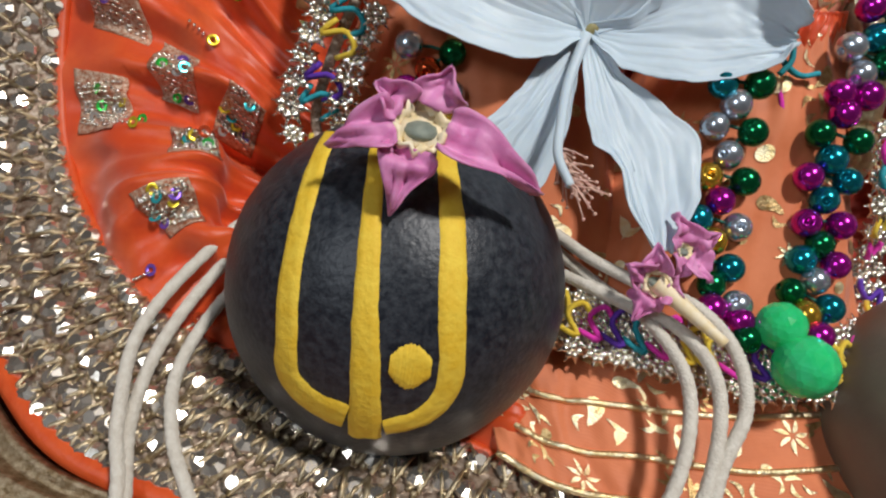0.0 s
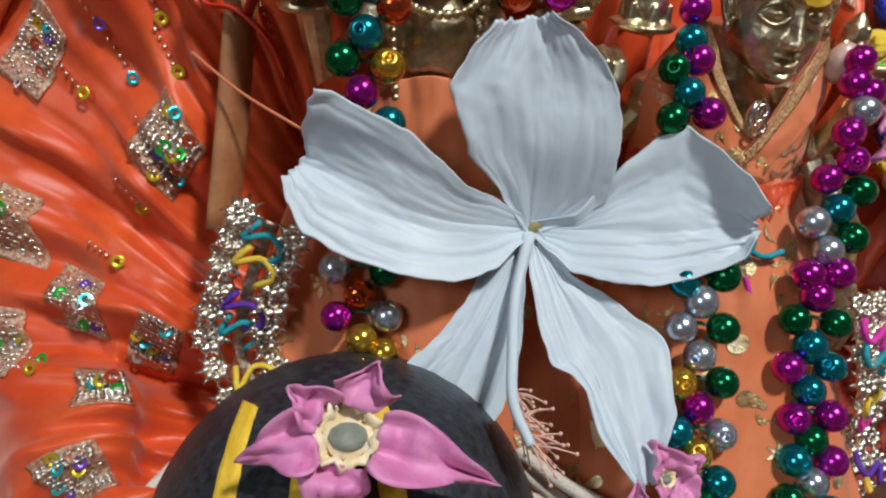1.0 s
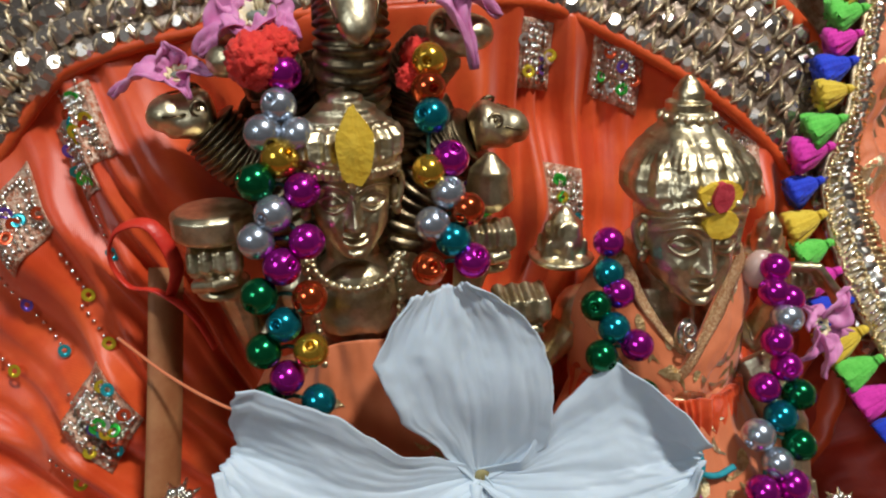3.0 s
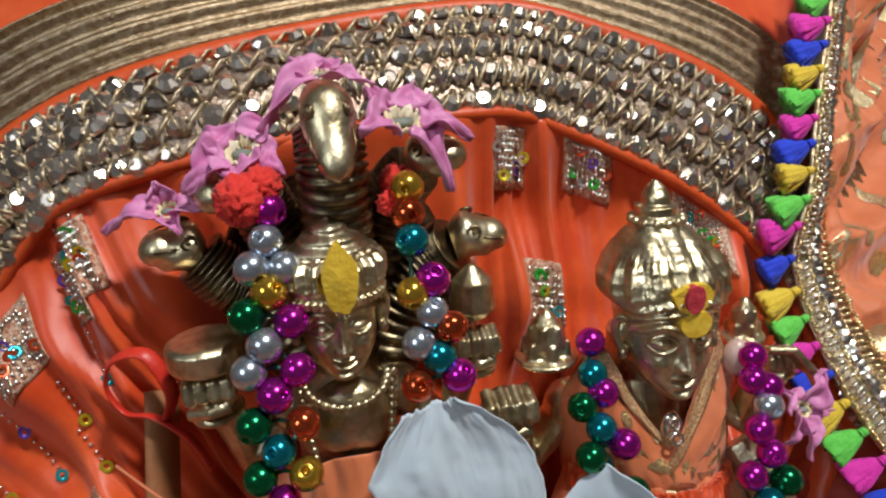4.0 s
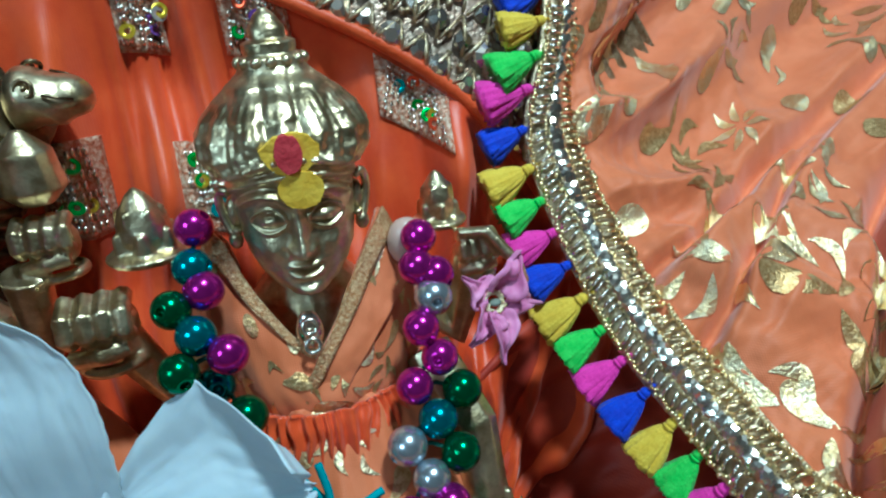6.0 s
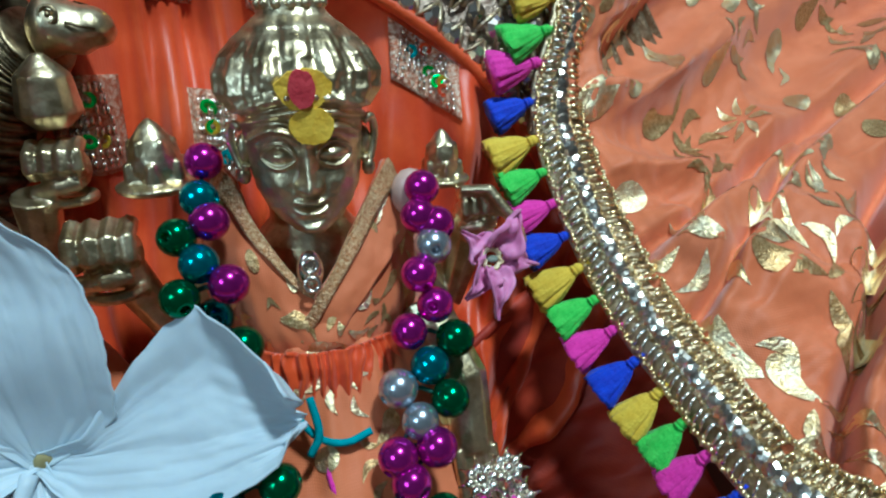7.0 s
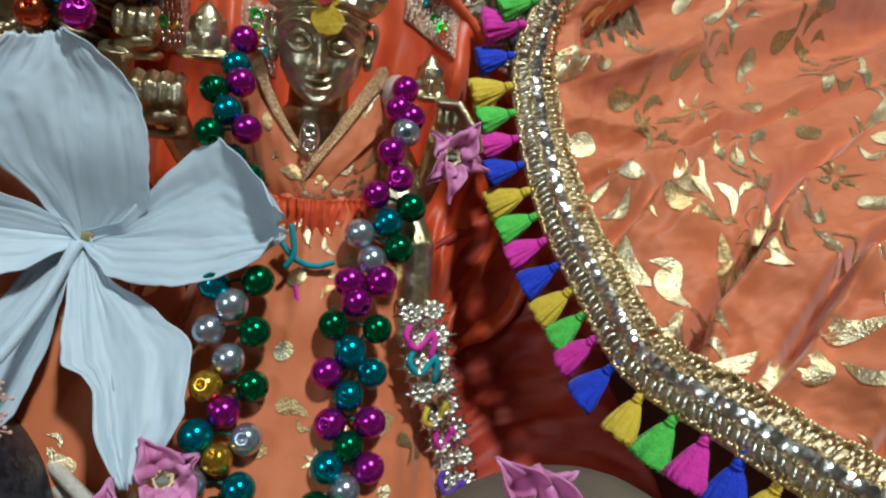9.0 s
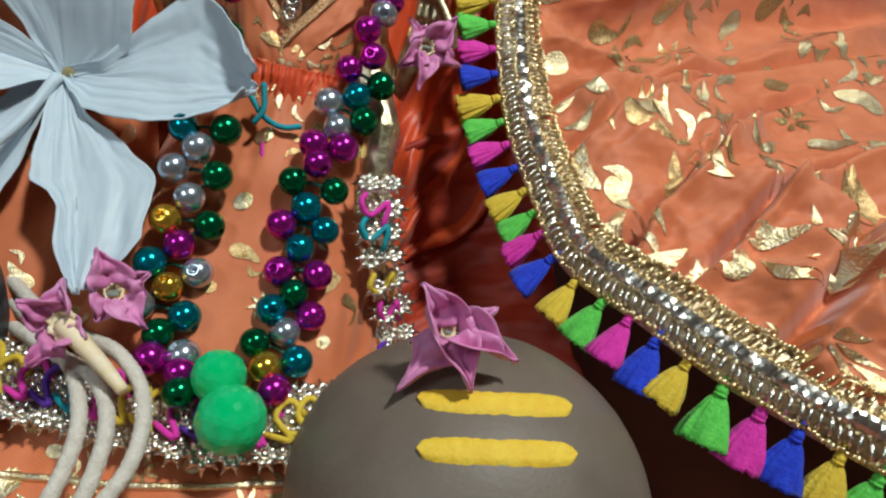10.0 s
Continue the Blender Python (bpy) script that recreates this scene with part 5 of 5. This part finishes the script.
# ---- lace hem of the dresses ----
hem_owner = thing("hem_lace", (0.09, 0.13, -0.02), "silver star lace with looped coloured cords along the dress hems", "trim")
HEM = spline([(.1335, .160, .050), (.137, .153, .032), (.146, .155, .008), (.142, .135, .000), (.125, .122, .000), (.100, .121, -.002), (.075, .128, -.003), (.050, .134, -.004), (.02, .143, .001),
              (-.004, .158, .010), (-.018, .174, .022), (-.016, .177, .040), (-.010, .180, .058)], 260)
random.seed(14)
bm = bmesh.new()
for k in range(8):
    a = k * 0.7854
    ball(bm, (0.0022 * math.cos(a), 0.0022 * math.sin(a), 0.0006), (0.0011, 0.0011, 0.0009), 7)
    tube(bm, vec((0.0012 * math.cos(a), 0.0012 * math.sin(a), 0.0004), (0.0044 * math.cos(a), 0.0044 * math.sin(a), 0.0001)), lambda s: 0.0009 * (1 - 0.8 * s), 5)
ball(bm, (0, 0, 0.0006), (0.0014, 0.0014, 0.0013), 8)
star = mesh_of(bm, "lace_star", SILVER_BEAD)
out_dir = Vector((0.0, -0.62, 0.78))
for i in [*range(0, 70, 7), *range(70, 180, 5), *range(180, 260, 7)]:
    p = HEM[i]
    aside = i < 70 or i >= 180
    d = (HEM[min(i + 1, 259)] - HEM[max(i - 1, 0)]).normalized()
    w = d.cross(out_dir).normalized()
    for k in ((-1.5, 1.5) if aside else (-1.7, 0.2, 1.9)):
        ob = new("lace_star", star)
        under(ob, hem_owner)
        ob.matrix_basis = frame_on(p + w * 0.0036 * (k * (0.55 if i < 70 else 1.25 if aside else 1)) + out_dir * 0.0018 + Vector((0.001 if i < 70 else 0, 0, 0)), (out_dir + Vector([random.uniform(-0.3, 0.3) for _ in range(3)])).normalized(), random.random()) @ Matrix.Scale(random.uniform(0.9, 1.2) * (1.2 if i >= 180 else 1), 4)
    c = ("yellow", "magenta", "teal", "violet", "magenta", "yellow")[(i // 5) % 6]
    if aside and (i // 7) % 3 == 0:
        continue
    a = random.uniform(0.8, 1.2) * (0.7 if i < 70 else 1.0)
    loop = spline([p - d * 0.0035 + w * 0.002 + out_dir * 0.002, p + w * 0.0062 * a + out_dir * 0.0035, p + d * 0.0035 + w * 0.002 + out_dir * 0.003, p + w * -0.0040 * a + out_dir * 0.0032,
                   p + d * 0.006 - w * 0.0015 + out_dir * 0.002], 16)
    under(part("cord_loop", tube(bmesh.new(), [q + out_dir * 0.0015 for q in loop], 0.0008, 6), YARN[c], None, c + " cord"), hem_owner)
band = bmesh.new()
tube(band, [q + out_dir * 0.0004 for q in HEM], lambda s: 0.0015 if s < 0.27 or s > 0.68 else 0.0072, 8, 0.12)
under(part("lace_band", band, BACKING, None, "tarnished net band"), hem_owner)


# ---- pink blossoms ----
def star_blossom(place, facing, petals, label, mouth, tube_to=None):
    """A wilted star blossom: petals are (tip, half width, side curl), mouth the radius of its torn cream throat."""
    base, z = Vector(place), Vector(facing).normalized()
    owner = thing("pink_blossom", base, label, "flower", "pink blossoms")
    for k, (tip, half, curl) in enumerate(petals):
        tip = Vector(tip)
        flat = (tip - base) - z * (tip - base).dot(z)
        d = flat.normalized()
        root = base + d * mouth * 0.85
        line = spline([root, root.lerp(tip, 0.42) + z * 0.16 * (tip - root).length, tip], 19)
        bm = bmesh.new()
        rows = []
        for i, p in enumerate(line):
            t = i / 18
            w = half * (0.62 + 0.5 * math.sin(math.pi * min(1.0, t * 1.25 + 0.12))) * (1 - t ** 2.6) + 0.0002
            along = (line[min(i + 1, 18)] - line[max(i - 1, 0)]).normalized()
            side = along.cross(z).normalized()
            out = side.cross(along)
            row = []
            for j in range(13):
                q = j / 6 - 1
                roll = curl * w * (abs(q) ** 2.2 * (1 if q > 0 else 0.6))
                crimp = 0.60 * half * noise.noise((q * 1.9, t * 3.2, 3.3 * k + base.x * 300)) + 0.16 * half * noise.noise((q * 7, t * 2, k + base.x * 90))
                row.append(bm.verts.new(p + side * w * q * (1 - 0.25 * abs(curl) * abs(q)) + out * (roll - 0.10 * w * (1 - abs(q)) + crimp)))
            rows.append(row)
        for a, b in zip(rows, rows[1:]):
            for j in range(12):
                bm.faces.new((a[j], a[j + 1], b[j + 1], b[j]))
        under(thick(part("petal", bm, PINK), 0.0003), owner)
    x = z.orthogonal().normalized()
    y = z.cross(x)
    n = 26
    bm = bmesh.new()
    rows = []
    for r, h in ((1.0, -0.35), (1.04, -0.05), (0.94, 0.05), (0.80, -0.05), (0.6, -0.5)):
        rows.append([bm.verts.new(base + mouth * ((x * math.cos(6.2832 * k / n) + y * math.sin(6.2832 * k / n)) * r * (1 + 0.42 * noise.noise((k * 0.7, r, base.x * 80)))
                                                  + z * (h + 0.5 * noise.noise((k * 0.9, r * 2, base.z * 90))))) for k in range(n)])
    for a, b in zip(rows, rows[1:]):
        for k in range(n):
            bm.faces.new((a[k], a[(k + 1) % n], b[(k + 1) % n], b[k]))
    rim = under(part("throat_rim", bm, CREAM, None, "withered cream throat"), owner)
    part("throat_hollow", ball(bmesh.new(), base - z * mouth * 0.35, (mouth * 0.62, mouth * 0.62, mouth * 0.3), 14), HOLLOW, rim, "grey green throat hollow")
    if tube_to:
        end = Vector(tube_to)
        under(part("flower_tube", tube(bmesh.new(), spline([base - z * mouth * 0.2, base.lerp(end, 0.55) - z * mouth * 0.3, end], 14), lambda s: mouth * (0.72 - 0.34 * s), 12), CREAM, None, "pale yellow flower tube"), owner)
    return owner


STAND = "crumpled pink blossom laid on the "
star_blossom((.0088, .1185, .0532), (-0.05, -0.62, 0.78),
             [((-.0090, .1200, .0455), 0.0052, 0.35), ((.0048, .1112, .0365), 0.0056, 0.15), ((.0335, .1165, .0425), 0.0060, 0.55), ((.0135, .1240, .0635), 0.0052, -0.3), ((-.0010, .1230, .0590), 0.0044, 0.6)],
             STAND + "black stone", 0.0058, (.0088, .1260, .0410))
star_blossom((.1476, .1040, .0405), (-0.1, -0.62, 0.78),
             [((.1408, .1060, .0490), 0.0052, 0.9), ((.1392, .0985, .0290), 0.0056, -0.8), ((.1530, .0955, .0325), 0.0050, 0.9), ((.1612, .0990, .0385), 0.0058, 0.9), ((.1565, .1050, .0462), 0.0058, -0.9)],
             STAND + "grey stone", 0.0016, (.1490, .1100, .0325))
star_blossom((.0095, .2085, .1625), (-0.2, -0.55, 0.8),
             [((-.0030, .2080, .1535), 0.0058, 0.4), ((.0185, .2030, .1570), 0.0056, -0.2), ((.0080, .2000, .1555), 0.0056, 0.3), ((.0185, .2160, .1680), 0.0045, 0.4), ((.0010, .2170, .1660), 0.0045, 0.2)],
             STAND + "serpent hood", 0.0040)
star_blossom((.0455, .2030, .1675), (0.1, -0.5, 0.84),
             [((.0350, .1965, .1655), 0.0050, 0.3), ((.0545, .1995, .1505), 0.0044, 0.5), ((.0615, .2065, .1605), 0.0046, 0.4), ((.0500, .2150, .1730), 0.0048, 0.2), ((.0380, .2120, .1730), 0.0045, -0.3)],
             STAND + "serpent hood", 0.0042)
star_blossom((.0285, .2125, .1775), (0.0, -0.35, 0.93),
             [((.0140, .2080, .1660), 0.0040, 0.5), ((.0400, .2060, .1745), 0.0038, 0.3), ((.0330, .2190, .1800), 0.0036, 0.2), ((.0220, .2190, .1800), 0.0036, 0.2)],
             STAND + "serpent head", 0.0024)
star_blossom((-.0090, .2130, .1500), (-0.2, -0.5, 0.85),
             [((-.0245, .2180, .1440), 0.0032, 0.4), ((.0000, .2100, .1490), 0.0034, 0.2), ((-.0110, .2150, .1560), 0.0036, 0.5), ((-.0060, .2070, .1450), 0.0030, 0.3)],
             STAND + "serpent hood", 0.0026)
star_blossom((.1425, .1830, .0868), (0.25, -0.9, 0.35),
             [((.1350, .1790, .0800), 0.0038, 0.4), ((.1415, .1780, .0750), 0.0036, 0.5), ((.1525, .1860, .0830), 0.0044, -0.4), ((.1490, .1860, .0960), 0.0042, 0.5), ((.1360, .1850, .0930), 0.0042, -0.3)],
             STAND + "hand of the seated idol", 0.0024)
star_blossom((.0700, .1245, .0185), (-0.4, -0.75, 0.5),
             [((.0615, .1240, .0230), 0.0042, 0.5), ((.0660, .1200, .0100), 0.0046, -0.4), ((.0690, .1290, .0270), 0.0040, 0.4), ((.0760, .1220, .0170), 0.0038, 0.5)],
             "fallen pink blossom with a yellow tube on the lace hem", 0.0032, (.0862, .1130, .0115))
star_blossom((.0780, .1320, .0235), (0.3, -0.7, 0.7),
             [((.0730, .1350, .0320), 0.0048, 0.5), ((.0850, .1330, .0290), 0.0044, -0.5), ((.0860, .1290, .0170), 0.0044, 0.4), ((.0760, .1280, .0180), 0.0040, 0.3)],
             "fallen pink blossom beside the beads", 0.0022)


# ---- white cord round the black stone ----
cord = thing("cotton_cord", (0.01, 0.12, -0.035), "bundle of white twisted cotton cord looped round the black stone", "cord")
for k, pts in enumerate((
        [(.014, .170, .028), (-.004, .171, .020), (-.022, .166, .008), (-.040, .152, -.004), (-.053, .126, -.014), (-.052, .104, -.024), (-.047, .088, -.030), (-.044, .060, -.034)],
        [(-.020, .168, .002), (-.037, .150, -.008), (-.048, .126, -.018), (-.050, .106, -.026), (-.045, .086, -.032), (-.040, .060, -.036)],
        [(-.022, .160, -.006), (-.036, .140, -.014), (-.043, .120, -.022), (-.040, .104, -.028), (-.032, .090, -.033), (-.022, .070, -.036)],
        [(.048, .150, .010), (.062, .138, .006), (.073, .124, .006), (.079, .108, .002), (.076, .092, -.008), (.066, .078, -.020), (.050, .064, -.032)],
        [(.050, .146, .004), (.066, .132, .006), (.079, .120, .008), (.085, .106, .004), (.082, .090, -.008), (.073, .076, -.022), (.060, .062, -.033)],
        [(.070, .132, .012), (.082, .124, .013), (.090, .114, .009), (.091, .102, .002), (.084, .090, -.008), (.080, .074, -.022)],
        [(.046, .154, .014), (.058, .142, .012), (.070, .132, .012)])):
    line = spline(pts, 90)
    under(part("strand", tube(bmesh.new(), line, lambda s: 0.00165 * (1 + 0.06 * math.sin(s * 330)), 10), COTTON), cord)
bm = bmesh.new()
tube(bm, vec((.050, .064, -.0315), (.062, .070, -.026), (.069, .077, -.020)), 0.0024, 10)
under(part("cord_end", bm, SILVER_BEAD, None, "silver bound cord end"), cord)


# ---- small things ----
for c, r in (((.1038, .1215, .0118), 0.0064), ((.1082, .1128, .0072), 0.0080)):
    bm = bmesh.new()
    bmesh.ops.create_icosphere(bm, subdivisions=2, radius=r, matrix=Matrix.Translation(c))
    bmesh.ops.bevel(bm, geom=list(bm.edges), offset=0.0005, segments=1, affect="EDGES")
    tagged(part("green_bead", bm, GREEN_GLASS, smooth=False), "large faceted translucent green bead at the necklace end", "bead", "green beads")
for c, r in (((.0090, .1985, .1535), 0.0055), ((.0135, .2000, .1560), 0.0040), ((.0430, .2035, .1530), 0.0040), ((.0405, .2010, .1490), 0.0028)):
    bm = bmesh.new()
    bmesh.ops.create_icosphere(bm, subdivisions=4, radius=r)
    for v in bm.verts:
        v.co *= 1 + 0.35 * noise.noise(v.co * 1400)
    ob = part("red_pompom", bm, RED_WOOL)
    ob.location = c
    tagged(ob, "small fluffy red wool pompom on the necklace", "pompom", "red pompoms")
bm = bmesh.new()
tube(bm, spline([(-.0235, .1900, .050), (-.0215, .2030, .074), (-.0195, .2170, .102)], 12), 0.0050, 10, 0.45)
tagged(part("wooden_stick", bm, WOOD), "short flat brown wooden stick", "stick")
bm = bmesh.new()
turns = [(-.0170, .2070, .0990), (-.0145, .2065, .1070), (-.0190, .2085, .1165), (-.0270, .2110, .1150), (-.0305, .2125, .1075), (-.0270, .2110, .1005), (-.0195, .2075, .1000), (-.0120, .2050, .0940), (-.0080, .2030, .0860)]
tube(bm, spline(turns, 60), lambda s: 0.0016 + 0.0004 * math.sin(9 * s), 10, 0.35)
tagged(part("red_ribbon", bm, RIBBON), "loop of red ribbon on the spread skirt", "ribbon")
bm = bmesh.new()
tube(bm, spline([(-.030, .205, .090), (-.018, .196, .084), (-.006, .188, .080), (.006, .186, .074)], 30), 0.0004, 5)
tagged(part("loose_thread", bm, SALMON), "loose orange thread hanging across the robe", "thread")
for pts, c in (([(.098, .169, .066), (.102, .166, .062), (.107, .166, .060), (.112, .167, .061)], "teal"), ([(.101, .168, .070), (.102, .165, .064), (.100, .164, .060)], "teal"),
               ([(.103, .167, .057), (.104, .162, .052), (.109, .161, .048)], "magenta"), ([(.109, .160, .046), (.106, .157, .038), (.107, .153, .030)], "magenta")):
    tagged(part("cord_end", tube(bmesh.new(), spline(pts, 16), 0.0008, 6), YARN[c]), c + " cord end tied at the waist", "cord", "waist cords")
bm = bmesh.new()
ball(bm, (.1265, .1905, .1010), (0.0042, 0.0032, 0.0052), 14)
tagged(part("pale_bead", bm, material("pale_pink_bead", (0.55, 0.38, 0.32), 0.3, second=(0.6, 0.42, 0.36), scale=200)), "pale pink oval bead at the idol's shoulder", "bead")


# ---- paste marks on the idols ----
def dab(name, outline, c, r, lift, mat, label):
    """A daub of paste that hugs a rounded brow."""
    bm = bmesh.new()
    c = Vector(c) + Vector((0, 0.0006, 0))
    hub = bm.verts.new(c + Vector((0, -lift, 0)))
    rim = [bm.verts.new(Vector(c) + Vector((x, (x * x + z * z * 0.4) / (2 * r) - lift, z))) for x, z in outline]
    low = [bm.verts.new(Vector(c) + Vector((x, (x * x + z * z * 0.4) / (2 * r) + 0.0012, z))) for x, z in outline]
    n = len(outline)
    for k in range(n):
        bm.faces.new((rim[k], rim[(k + 1) % n], hub))
        bm.faces.new((rim[k], rim[(k + 1) % n], low[(k + 1) % n], low[k]))
    return tagged(part(name, bm, mat, None, "", False), label, "paste mark", "paste marks")


def blob(w, h, seed, pointed=0.0):
    out = []
    for k in range(24):
        a = 6.2832 * k / 24
        q = 1 + 0.14 * noise.noise((math.cos(a) * 2, math.sin(a) * 2, seed))
        z = math.sin(a)
        out.append((w * math.cos(a) * q * (1 - pointed * max(0, z) ** 2), h * z * q))
    return out


dab("paste_mark", blob(0.0038, 0.0080, 2, 0.75), (.0274, .1836, .1385), 0.012, 0.0006, PASTE, "yellow sandal paste on the crown of the idol")
dab("paste_mark", blob(0.0040, 0.0034, 4), (.1070, .1800, .1180), 0.014, 0.0008, PASTE, "round yellow sandal paste on the idol's brow")
dab("paste_mark", blob(0.0050, 0.0036, 6), (.1062, .1800, .1244), 0.014, 0.0006, PASTE, "yellow sandal paste on the idol's hairline")
dab("paste_mark", blob(0.0024, 0.0033, 8), (.1058, .1793, .1246), 0.014, 0.0008, RED_PASTE, "red kumkum smear on the yellow paste")
